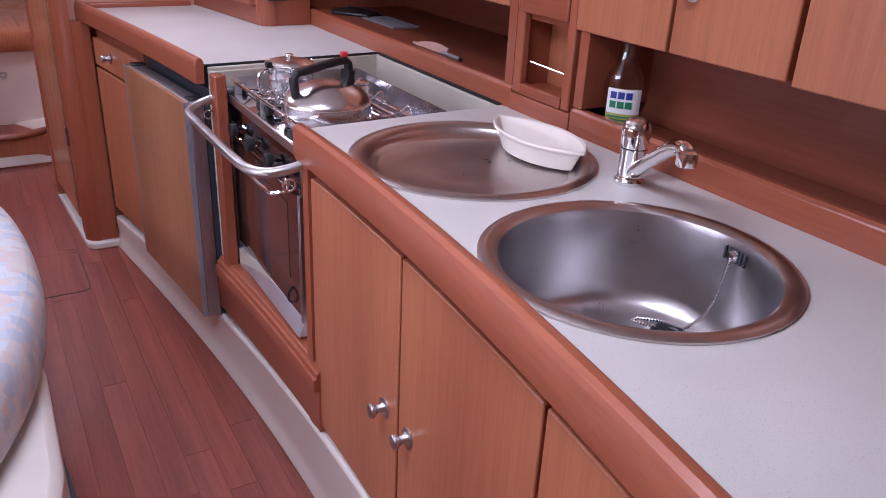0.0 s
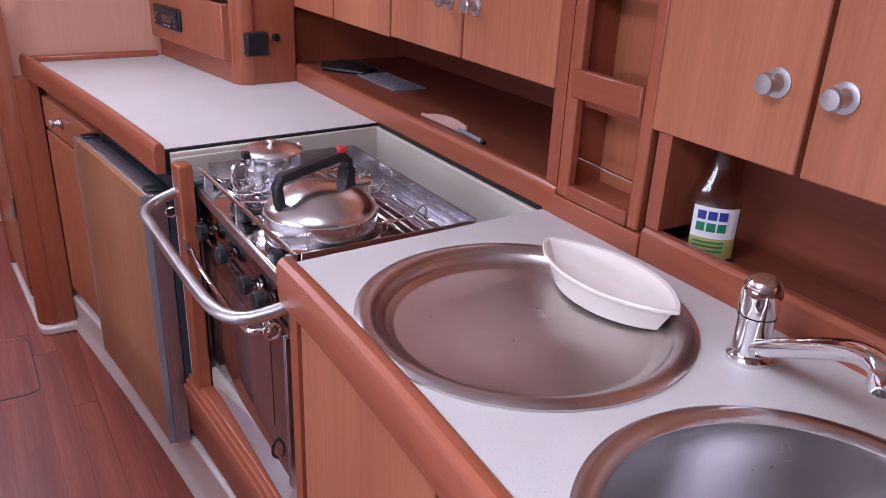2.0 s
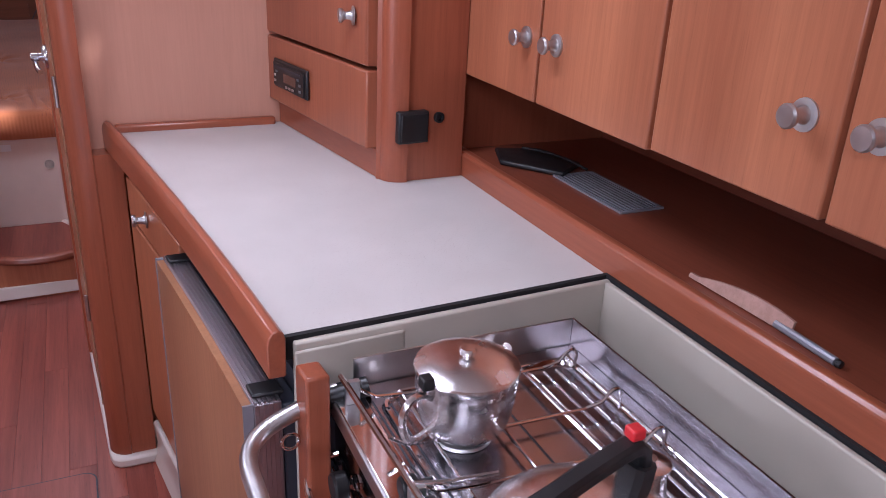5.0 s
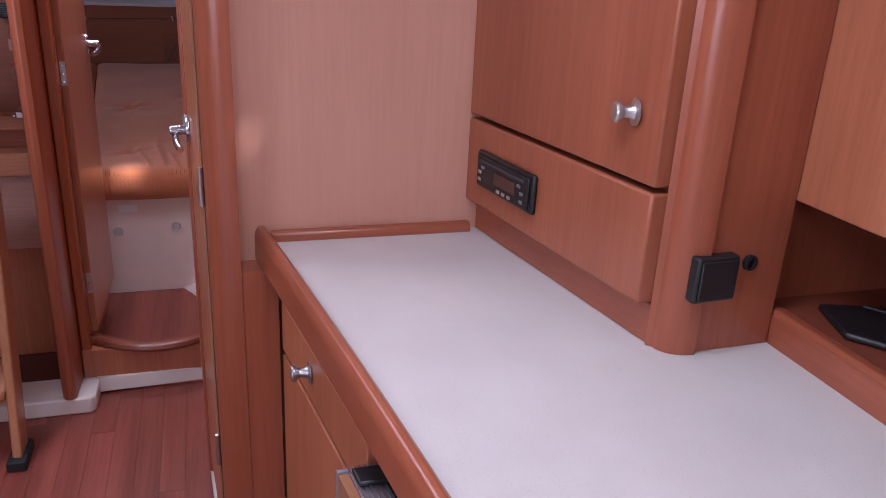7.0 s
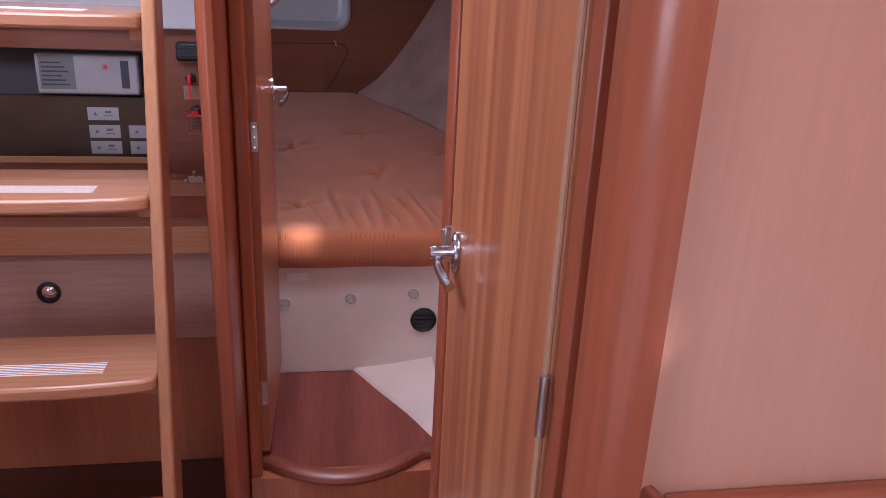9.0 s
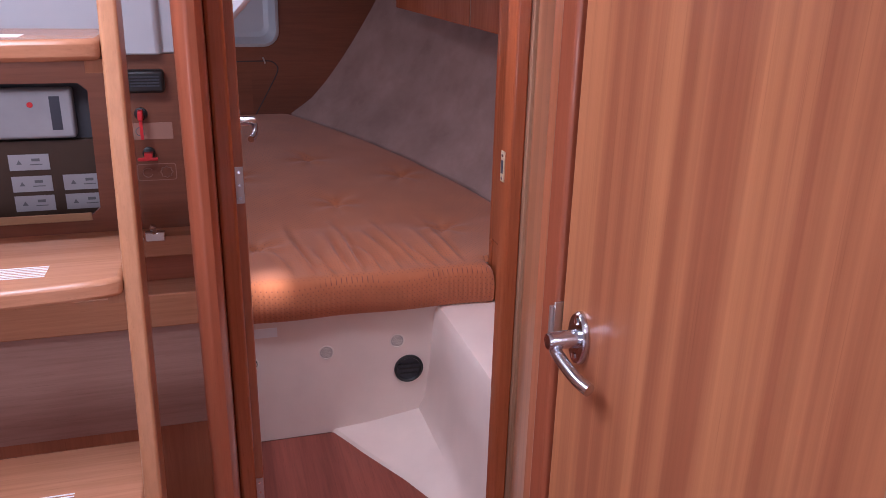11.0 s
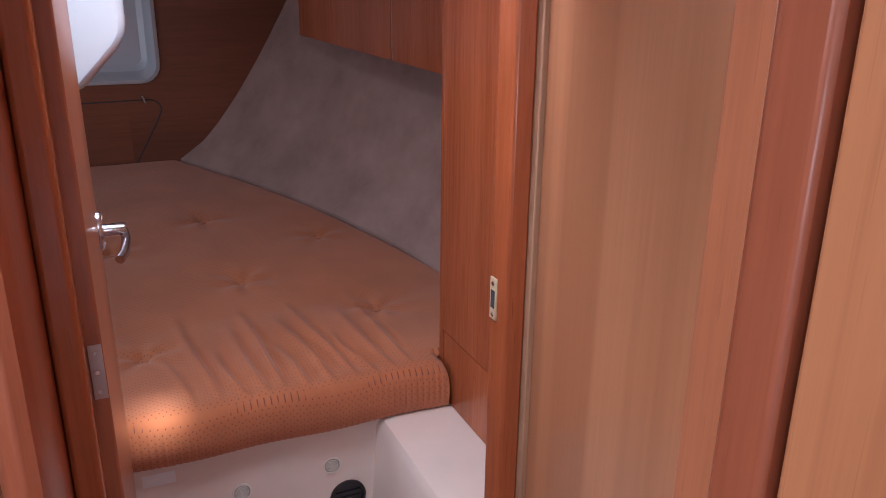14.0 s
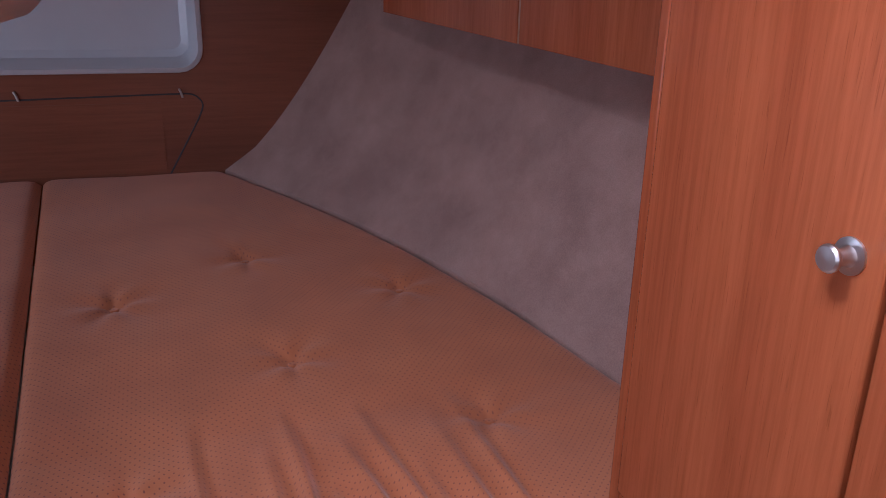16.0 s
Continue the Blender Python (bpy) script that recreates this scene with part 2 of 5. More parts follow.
GREY_SEAL = plain("blue_grey_seal", (0.042, 0.046, 0.062), 0.55, 0, 0.1, 12, 0.05)
CERAMIC = plain("cream_glazed_ceramic", (0.80, 0.735, 0.66), 0.34, 0, 0.03, 6, 0.01, 0.1)
RED = plain("red_plastic", (0.65, 0.03, 0.035), 0.35, 0, 0.06, 20, 0.03)
FABRIC = cabin_fabric()
SEAT = seat_fabric()
CARPET = carpet_lining()
PALE_BRASS = plain("pale_brass", (0.78, 0.66, 0.44), 0.38, 0.55)
BOTTLE = film_plastic("clear_bottle_plastic")
LABEL_WHITE = plain("label_white", (0.85, 0.85, 0.85), 0.4, 0, 0.02)
LABEL_LIME = plain("label_lime", (0.46, 0.44, 0.12), 0.4, 0, 0.04)
LABEL_BLUE = plain("label_blue", (0.03, 0.05, 0.28), 0.4, 0, 0.04)
LABEL_GREEN = plain("label_green", (0.02, 0.22, 0.10), 0.4, 0, 0.04)
LABEL_GREY = plain("pale_grey_label", (0.40, 0.41, 0.44), 0.5, 0, 0.04)
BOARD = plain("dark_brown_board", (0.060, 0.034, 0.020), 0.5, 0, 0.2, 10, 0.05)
BATTEN_X = varnished_wood("pale_batten", (0.42, 0.25, 0.12), (0.55, 0.35, 0.19), "x", 0.45)
STICKER = plain("grey_sticker", (0.15, 0.16, 0.17), 0.45, 0, 0.04)
HANDLE = plain("satin_handle_steel", (0.60, 0.61, 0.66), 0.2, 1.0, 0.05, 20, 0.02)
SLAT = plain("pale_grey_slat", (0.27, 0.27, 0.30), 0.4, 0.3)
# print and joints; also the black that replaces shade in slots and hollows
INK = plain("dark_print_and_hollow_shade", (0.05, 0.05, 0.06), 0.6)
MARK = plain("faint_engraving", (0.36, 0.19, 0.14), 0.5)


# ---- shapes ----
def box(x0, x1, y0, y1, z0, z1, bm=None):
    bm = bm or bmesh.new()
    v = [bm.verts.new(p) for p in ((x0, y0, z0), (x1, y0, z0), (x1, y1, z0), (x0, y1, z0), (x0, y0, z1), (x1, y0, z1), (x1, y1, z1), (x0, y1, z1))]
    for f in ((3, 2, 1, 0), (4, 5, 6, 7), (0, 1, 5, 4), (1, 2, 6, 5), (2, 3, 7, 6), (3, 0, 4, 7)):
        bm.faces.new([v[i] for i in f])
    return bm


def prism(pts, z0, z1, bm=None):
    """An upright prism over a plan polygon."""
    bm = bm or bmesh.new()
    lo, hi = [bm.verts.new((x, y, z0)) for x, y in pts], [bm.verts.new((x, y, z1)) for x, y in pts]
    k = len(pts)
    bm.faces.new(lo[::-1]), bm.faces.new(hi)
    for i in range(k):
        bm.faces.new((lo[i], lo[(i + 1) % k], hi[(i + 1) % k], hi[i]))
    bmesh.ops.recalc_face_normals(bm, faces=bm.faces)
    return bm


def loft(rings, closed=True, caps=True, bm=None):
    """Skin through rings of points of equal count."""
    bm = bm or bmesh.new()
    vs = [[bm.verts.new(p) for p in r] for r in rings]
    k = len(rings[0])
    for a, b in zip(vs, vs[1:]):
        for i in range(k if closed else k - 1):
            bm.faces.new((a[i], a[(i + 1) % k], b[(i + 1) % k], b[i]))
    if caps and closed:
        bm.faces.new(vs[0][::-1]), bm.faces.new(vs[-1])
    bmesh.ops.recalc_face_normals(bm, faces=bm.faces)
    return bm


def lathe(profile, at=(0, 0, 0), steps=32, m=None, bm=None, caps=True):
    """Profile of (radius, height) turned about z, then moved by m or to at."""
    m = m or Matrix.Translation(at)
    rings = [[m @ Vector((max(r, 1e-5) * math.cos(a), max(r, 1e-5) * math.sin(a), h)) for a in (2 * math.pi * i / steps for i in range(steps))] for r, h in profile]
    return loft(rings, True, caps, bm)


def tube(points, r, steps=10, bm=None, smooth=0):
    """A round bar through points; smooth: rounds of corner cutting."""
    pts = [Vector(p) for p in points]
    for _ in range(smooth):
        q = [pts[0]]
        for a, b in zip(pts, pts[1:]):
            q += [a.lerp(b, 0.25), a.lerp(b, 0.75)]
        pts = q + [pts[-1]]
    rings, side = [], None
    for i, p in enumerate(pts):
        d = (pts[min(i + 1, len(pts) - 1)] - pts[max(i - 1, 0)]).normalized()
        if side is None:
            side = d.orthogonal().normalized()
        side = (side - d * side.dot(d)).normalized()
        up = d.cross(side)
        rings.append([p + r * (math.cos(a) * side + math.sin(a) * up) for a in (2 * math.pi * k / steps for k in range(steps))])
    return loft(rings, True, True, bm)


def sheet_with_holes(outer, holes, z0, z1):
    """A flat slab over a plan polygon with holes through it."""
    bm = bmesh.new()
    edges = []
    for loop in (outer, *holes):
        vs = [bm.verts.new((x, y, z1)) for x, y in loop]
        edges += [bm.edges.new((vs[i], vs[(i + 1) % len(vs)])) for i in range(len(vs))]
    made = bmesh.ops.triangle_fill(bm, use_beauty=True, use_dissolve=False, edges=edges)
    faces = [g for g in made["geom"] if isinstance(g, bmesh.types.BMFace)]
    ext = bmesh.ops.extrude_face_region(bm, geom=faces)
    bmesh.ops.translate(bm, verts=[g for g in ext["geom"] if isinstance(g, bmesh.types.BMVert)], vec=(0, 0, z0 - z1))
    bmesh.ops.recalc_face_normals(bm, faces=bm.faces)
    return bm


def circle(cx, cy, r, k=64):
    return [(cx + r * math.cos(2 * math.pi * i / k), cy + r * math.sin(2 * math.pi * i / k)) for i in range(k)]


def rounded(x0, x1, y0, y1, r, k=5):
    """Plan points of a rectangle with round corners."""
    out = []
    for cx, cy, a0 in ((x1 - r, y1 - r, 0), (x0 + r, y1 - r, 90), (x0 + r, y0 + r, 180), (x1 - r, y0 + r, 270)):
        out += [(cx + r * math.cos(radians(a0 + 90 * i / k)), cy + r * math.sin(radians(a0 + 90 * i / k))) for i in range(k + 1)]
    return out


def mesh_of(bm, name, mat, smooth=True):
    me = bpy.data.meshes.new(name)
    bm.to_mesh(me)
    bm.free()
    me.materials.append(mat)
    for p in me.polygons:
        p.use_smooth = smooth
    if smooth:
        me.set_sharp_from_angle(angle=radians(35))
    return me


def adopt(ob, parent):
    if parent is not None:
        ob.parent = parent
        ob.matrix_parent_inverse = parent.matrix_world.inverted()
    return ob


def soften(ob, width):
    if width:
        mod = ob.modifiers.new("edges", "BEVEL")
        mod.width, mod.segments, mod.limit_method, mod.angle_limit = width, 2, "ANGLE", radians(40)
    return ob


def part(name, bm, mat, parent, label="", edge=0.0):
    ob = soften(new(name, mesh_of(bm, name, mat)), edge)
    if label:
        tagged(ob, label)
    return adopt(ob, parent)


def share(name, me, m, parent):
    ob = new(name, me)
    ob.matrix_world = m
    bpy.context.view_layer.update()
    return adopt(ob, parent)


def thing(name, at, label, category, group="", kind=""):
    ob = new(name)
    ob.empty_display_size = 0.05
    ob.location = at
    bpy.context.view_layer.update()
    return tagged(ob, label, category, group, kind)


def setting(name, bm, mat, label, category, edge=0.0):
    ob = soften(new(name, mesh_of(bm, name, mat)), edge)
    return tagged(ob, label, category, kind="structure")


def single(name, bm, mat, label, category, group="", edge=0.0):
    ob = soften(new(name, mesh_of(bm, name, mat)), edge)
    return tagged(ob, label, category, group)


def fx(y):
    """The galley's bowed front, as x over y."""
    d = y - 1.4
    return 0.926 - 0.072 * d * d + 0.0115 * d ** 3 if d > 0 else 0.926 - 0.075 * d * d


def bowed(y0, y1, profile, steps=0, fun=fx):
    """A profile of (offset from the bowed front, z) carried along y."""
    steps = steps or max(2, int((y1 - y0) / 0.06))
    ys = [y0 + (y1 - y0) * i / steps for i in range(steps + 1)]
    return loft([[(fun(y) + o, y, z) for o, z in profile] for y in ys])


def slab(o0, o1, z0, z1):
    return [(o0, z0), (o1, z0), (o1, z1), (o0, z1)]


KNOB = mesh_of(lathe([(0.021, 0), (0.021, 0.003), (0.0125, 0.0045), (0.010, 0.008), (0.0085, 0.019), (0.0125, 0.024), (0.0155, 0.027), (0.0158, 0.031), (0.0135, 0.034), (0.0, 0.035)], steps=24), "knob", SATIN)
TOWARD_AISLE = pose(0, 0, 0, 0, -90, 0)


def knob(x, y, z, parent, turn=0.0):
    return share("knob", KNOB, Matrix.Translation((x, y, z)) @ pose(0, 0, 0, 0, 0, turn) @ TOWARD_AISLE @ Matrix.Scale(0.88, 4), parent)

# ---- the setting ----
CEIL = 1.86
setting("floor", box(-1.3, 1.9, -1.6, 5.16, -0.06, -0.004), SOLE_GAP, "red-brown varnished wooden cabin sole with narrow planks", "floor")
# openings in this unseen wall are made up for the two fill lamps
setting("wall_port", sheet_with_holes([(-1.7, -0.06), (7.3, -0.06), (7.3, CEIL), (-1.7, CEIL)], [rounded(0.6, 2.0, 1.2, 1.5, 0.08), rounded(5.6, 6.2, 1.0, 1.3, 0.06)], 0, 0.1), BULK_Z, "plain unseen cherry veneer side wall with openings cut for fill lamps", "wall").matrix_world = Matrix(((0, 0, 1, -1.4), (1, 0, 0, 0), (0, 1, 0, 0), (0, 0, 0, 1)))
setting("wall_forward", box(-1.4, 1.95, -1.7, -1.6, -0.06, CEIL), BULK_Z, "plain cherry veneer bulkhead", "wall")
setting("wall_starboard", box(1.85, 1.95, -1.6, 7.3, -0.06, CEIL), DARK_Y, "veneered hull side behind the galley, darkened for its shade", "wall")
setting("wall_stern", box(-1.3, 1.85, 7.2, 7.3, -0.06, CEIL), BULK_Z, "plain bulkhead closing the stern", "wall")

# ceiling with assumed saloon, galley and cabin hatches, the companionway and a sun-patch slot
ceil_bm = sheet_with_holes([(-1.4, -1.7), (1.95, -1.7), (1.95, 7.3), (-1.4, 7.3)],
                           [[(-0.05, 0.6), (0.55, 0.6), (0.55, 1.2), (-0.05, 1.2)],
                            [(0.55, 2.25), (0.95, 2.25), (0.95, 2.65), (0.55, 2.65)],
                            [(-0.56, 3.4), (0.06, 3.4), (0.06, 4.04), (-0.56, 4.04)],
                            [(0.27, 4.51), (0.57, 4.51), (0.57, 4.81), (0.27, 4.81)],
                            # last hole: added slot that drops a sun patch on the mattress
                            [(0.27, 3.48), (0.40, 3.48), (0.40, 3.68), (0.27, 3.68)]], CEIL, CEIL + 0.05)
setting("ceiling", ceil_bm, HEADLINING, "white headlining with hatch openings and an added sun slot", "ceiling")

# unseen sun blockers; the slit aims a sun sliver at the partition
setting("hatch_sun_blocker", sheet_with_holes([(0.5, 2.2), (1.0, 2.2), (1.0, 2.7), (0.5, 2.7)], [[(0.700, 2.235), (0.715, 2.232), (0.750, 2.300), (0.737, 2.306)]], CEIL + 0.06, CEIL + 0.066), GELCOAT, "added sun blocker with a thin slit over the galley", "hatch")
for x0, x1, y0, y1 in ((-0.1, 0.6, 0.55, 1.25), (0.23, 0.61, 4.47, 4.85)):
    setting("hatch_sun_blocker", box(x0, x1, y0, y1, CEIL + 0.06, CEIL + 0.075), GELCOAT, "added sun blocker over the ceiling opening", "hatch")
# unseen panels added round the companionway to keep direct sun out
setting("sun_blocker_port", box(-0.6, -0.58, 3.35, 4.65, CEIL + 0.05, CEIL + 0.75), GELCOAT, "added sun blocker on the port side of the companionway", "hood")
setting("sun_blocker_forward", box(-0.58, 0.3, 3.33, 3.35, CEIL + 0.05, CEIL + 0.75), GELCOAT, "added sun blocker forward of the companionway", "hood")
setting("sun_blocker_top", box(-0.6, 0.2, 3.33, 4.3, CEIL + 0.755, CEIL + 0.775), GELCOAT, "added sun blocker above the companionway", "hood")
setting("sun_blocker_aft", box(-0.58, 0.3, 4.63, 4.65, CEIL + 0.05, CEIL + 0.75), GELCOAT, "added sun blocker aft of the companionway", "hood")

# moulded sole flange along the galley front, round the post and along the head door
def kick_top(y):
    return 0.128 + 0.045 * (3.18 - y)


kick = []
for i in range(41):
    y = 0.3 + 2.865 * i / 40
    t = kick_top(y)
    kick.append([(fx(y) + o, y, z) for o, z in ((-0.010, 0.0), (0.10, 0.0), (0.10, t), (0.006, t), (-0.002, t - 0.006), (0.004, 0.06), (0.0, 0.03), (-0.008, 0.010))])
setting("baseboard_galley", loft(kick), GELCOAT, "white moulded flange at the foot of the galley", "baseboard", 0.004)


def strip(a, b, w, profile):
    """A profile of (inset, z) carried along a plan line from a to b; inset runs to the right of the way."""
    d = Vector((b[0] - a[0], b[1] - a[1])).normalized()
    s = Vector((d.y, -d.x))
    return loft([[(p[0] + s.x * o, p[1] + s.y * o, z) for o, z in profile] for p in (a, b)])


setting("baseboard_head", prism([(0.648, 3.20), (0.655, 3.172), (0.668, 3.160), (0.69, 3.155), (0.775, 3.155), (0.80, 3.26), (0.70, 3.30), (0.66, 3.83), (0.612, 3.83)], -0.002, 0.03), GELCOAT, "white moulded foot round the post", "baseboard", 0.008)
setting("baseboard_threshold", strip((0.27, 4.305), (0.72, 4.325), 0.1, [(-0.05, 0), (0.0, 0.008), (-0.006, 0.055), (-0.05, 0.06)]), GELCOAT, "white moulded sill under the cabin door", "baseboard", 0.003)
setting("baseboard_engine", prism([(-0.7, 4.195), (0.262, 4.195), (0.278, 4.21), (0.279, 4.31), (0.26, 4.34), (-0.7, 4.34)], 0, 0.055), GELCOAT, "white moulded sill before the engine box", "baseboard", 0.006)

# partition behind the counter, with the post at its end
setting("wall_partition", box(0.70, 1.85, 3.235, 3.265, 0.0, CEIL), BULK_Z, "pink-brown veneered partition at the end of the counter", "wall")
post_pts = [(0.70, 3.266)] + [(0.700 + 0.05 * math.cos(radians(a)), 3.222 + 0.05 * math.sin(radians(a))) for a in range(170, 261, 10)] + [(0.703, 3.172), (0.703, 3.2345), (0.702, 3.266)]
setting("post_galley", prism(post_pts, 0.03, CEIL), TRIM_Z, "rounded cherry corner post at the end of the counter", "post")
setting("wall_return", prism([(0.7035, 3.175), (0.765, 3.175), (0.765, 3.2345), (0.7035, 3.2345)], 0.03, 0.86), TRIM_Z, "narrow cherry cheek below the counter end", "wall")

# head compartment: jambs, closed door, oblique panel
HX = lambda y: 0.648 - 0.06 * (y - 3.292)
setting("jamb_head_forward", prism([(0.652, 3.262), (0.700, 3.2665), (0.70, 3.297), (0.652, 3.297)], 0.03, CEIL), TRIM_Z, "cherry door jamb beside the post", "door frame", 0.003)
head_door = thing("door_head", (0.64, 3.5, 0.1), "closed head compartment door in striped cherry veneer with lever handle", "door", kind="structure")
dy0, dy1 = 3.300, 3.762
part("leaf", prism([(HX(dy0), dy0), (HX(dy1), dy1), (HX(dy1) + 0.028, dy1), (HX(dy0) + 0.028, dy0)], 0.09, CEIL), STRIPE_Z, head_door, "striped cherry veneer leaf", 0.003)
part("edge_strip", prism([(HX(dy0) - 0.003, dy0 - 0.001), (HX(dy0) - 0.003, dy0 + 0.012), (HX(dy0) - 0.0005, dy0 + 0.012), (HX(dy0) - 0.0005, dy0 - 0.001)], 0.12, CEIL - 0.05), RAW_Z, head_door)
for hz in (0.42, 0.983, 1.6):
    hb = lathe([(0.0055, -0.036), (0.0055, 0.036)], (HX(3.297) - 0.004, 3.2985, hz), 12)
    part("hinge", box(HX(3.297) - 0.003, HX(3.297), 3.301, 3.316, hz - 0.036, hz + 0.036, hb), SATIN, head_door, "satin steel hinge")


def lever_handle(parent, x, y, z, side, reach, stand=0.020):
    """Oval rose and bent lever; side: the way it stands off in x, reach: the way its lever points in y."""
    m = Matrix.Translation((x, y, z)) @ pose(0, 0, 0, 0, 90 * side, 0)
    rose = [[m @ Vector((sz * 0.033 * math.cos(a), sz * 0.021 * math.sin(a), h)) for a in (2 * math.pi * i / 28 for i in range(28))] for sz, h in ((1, 0), (1, 0.004), (0.93, 0.007))]
    part("rose", loft(rose), HANDLE, parent)
    for dz in (0.022, -0.022):
        part("screw", lathe([(0.004, 0), (0.004, 0.0085), (0.002, 0.009)], m=m @ Matrix.Translation((dz * -side, 0, 0.0)), steps=10), CHROME, parent)
    part("spindle", lathe([(0.0115, 0.006), (0.0105, 0.014), (0.0105, 0.038), (0.009, 0.042)], m=m, steps=20), HANDLE, parent)
    o = side * stand
    part("lever", tube([(x + o * 0.8, y, z + 0.004), (x + o * 1.3, y - reach * 0.010, z - 0.001), (x + o * 1.55, y - reach * 0.006, z - 0.011), (x + o * 1.5, y + reach * 0.022, z - 0.019), (x + o * 1.3, y + reach * 0.050, z - 0.026), (x + o * 1.0, y + reach * 0.068, z - 0.029)], 0.0075, 12, smooth=2), HANDLE, parent, "polished curved lever")


lever_handle(head_door, HX(3.715), 3.715, 0.997, -1, -1)
setting("jamb_head_aft", prism([(HX(3.767) - 0.006, 3.767), (HX(3.80) - 0.008, 3.802), (HX(3.80) + 0.06, 3.81), (HX(3.767) + 0.06, 3.767)], 0.03, CEIL), TRIM_Z, "rounded cherry door jamb", "door frame", 0.005)
strike = thing("strike_plate", (HX(3.765) - 0.006, 3.766, 0.99), "small steel strike plate on the door jamb", "strike plate")
part("plate", box(HX(3.765) - 0.009, HX(3.765) + 0.01, 3.7635, 3.7665, 0.962, 1.022), SATIN, strike, edge=0.0008)
part("lip", lathe([(0.004, -0.022), (0.004, 0.022)], (HX(3.765) - 0.009, 3.770, 0.993), 10), SATIN, strike)
setting("jamb_head_outer", prism([(HX(3.80) - 0.002, 3.803), (HX(3.83) + 0.002, 3.838), (HX(3.83) + 0.07, 3.86), (HX(3.80) + 0.061, 3.81)], 0.03, CEIL), DOOR_Z, "lighter cherry strip beside the jamb", "door frame", 0.003)
setting("wall_oblique", prism([(0.622, 3.840), (0.818, 4.352), (0.86, 4.352), (0.69, 3.862)], 0.0, CEIL), OBLIQUE_Z, "angled veneered panel between two doors", "wall")
setting("wall_head_side", box(0.86, 1.85, 4.352, 4.40, 0.0, CEIL), BULK_Z, "plain bulkhead of the head compartment", "wall")

# aft cabin doorway
setting("jamb_cabin_right", prism([(0.775, 4.368), (0.778, 4.352), (0.803, 4.345), (0.803, 4.396), (0.775, 4.396)], 0.0, CEIL), CABIN_Z, "cherry door jamb of the aft cabin", "door frame", 0.004)
setting("ply_edge", box(0.8035, 0.818, 4.335, 4.40, 0.0, CEIL), RAW_Z, "bare worn plywood edge beside the jamb", "trim", 0.002)
# out of view; hung low to keep the cabin lamp off jamb and panel
setting("door_header", box(0.232, 0.803, 4.340, 4.39, 1.66, CEIL - 0.001), TRIM_X, "cherry header over the cabin door", "door frame")
latch = thing("latch_plate", (0.775, 4.382, 1.045), "brass-coloured latch plate let into the jamb", "latch plate")
part("plate", box(0.7725, 0.7755, 4.373, 4.391, 1.005, 1.066), PALE_BRASS, latch, edge=0.0008)
part("slot", box(0.7718, 0.7726, 4.377, 4.387, 1.022, 1.048), INK, latch)
for lz in (1.012, 1.058):
    part("screw", lathe([(0.0035, 0), (0.003, 0.0012)], m=Matrix.Translation((0.7725, 4.382, lz)) @ TOWARD_AISLE, steps=10), CHROME, latch)
setting("post_cabin_left", prism([(0.186, 4.205), (0.194, 4.193), (0.206, 4.188), (0.219, 4.193), (0.227, 4.205), (0.231, 4.345), (0.186, 4.345)], 0.056, CEIL), TRIM_Z, "thick cherry post between ladder and cabin door", "post", 0.003)
setting("jamb_cabin_left", box(0.232, 0.262, 4.335, 4.388, 0.056, CEIL), CABIN_Z, "dark red cherry door stop", "door frame", 0.006)
setting("wall_cabin_left", box(0.195, 0.235, 4.371, 5.10, 0.0, CEIL), TRIM_Z, "cherry side of the engine space", "wall")

# raised sill of the doorway with its bowed rim
setting("sill_riser", box(0.235, 0.79, 4.325, 4.36, 0.0, 0.15), DOOR_Z, "cherry riser under the cabin door", "sill")
rim = []
for i in range(25):
    x = 0.236 + 0.538 * i / 24
    y = min(4.278 + 2.2 * (x - 0.472) ** 2, 4.372)
    rim.append([(x, y, 0.150), (x, y - 0.005, 0.160), (x, y, 0.172), (x, y + 0.012, 0.178), (x, y + 0.040, 0.176), (x, y + 0.045, 0.150)])
setting("sill_rim", loft(rim), DARK_Y, "bowed dark cherry rim of the cabin sill", "sill", 0.002)

# ---- aft cabin ----
setting("floor_cabin", prism([(0.15, 4.36), (0.80, 4.36), (0.80, 4.62), (0.695, 4.83), (0.53, 5.131), (0.15, 5.131)], -0.004, 0.002), SOLE_Y, "red-brown varnished cabin sole", "floor")
setting("berth_front", box(-0.7, 0.88, 5.138, 5.20, 0.0, 0.408), GREY_GEL, "cream speckled moulded front of the berth", "wall")
side = []
for y, xf in ((4.365, 0.80), (4.62, 0.785), (4.83, 0.690), (5.00, 0.595), (5.1385, 0.525)):
    side.append([(xf, y, -0.001), (xf + 0.012, y, 0.010), (0.5 * xf + 0.405, y, 0.022), (0.812, y, 0.045), (0.832, y, 0.085), (0.846, y, 0.20), (0.858, y, 0.385), (0.872, y, 0.406), (0.90, y, 0.410), (1.055, y, 0.410), (1.055, y, -0.001)])
setting("berth_side", loft(side), GREY_GEL, "cream moulded side of the foot well", "wall")
setting("berth_base", box(-1.3, 1.85, 5.16, 7.2, 0.30, 0.406), GREY_GEL, "cream moulded berth base", "berth")


def bed_z(y):
    return 0.535 + (0.11 * (y - 5.6) if y > 5.6 else 0.0)


def hull_x(y, z):
    """Inner face of the carpeted hull over y and z."""
    u = min(max((y - 5.1) / 1.95, -0.2), 1.1)
    foot = 1.44 - 0.42 * u - 0.395 * max(u, 0) ** 2.6
    k = max(z - bed_z(y), 0.0)
    return foot + 0.68 * k ** 0.72 * (0.35 + 0.65 * u)


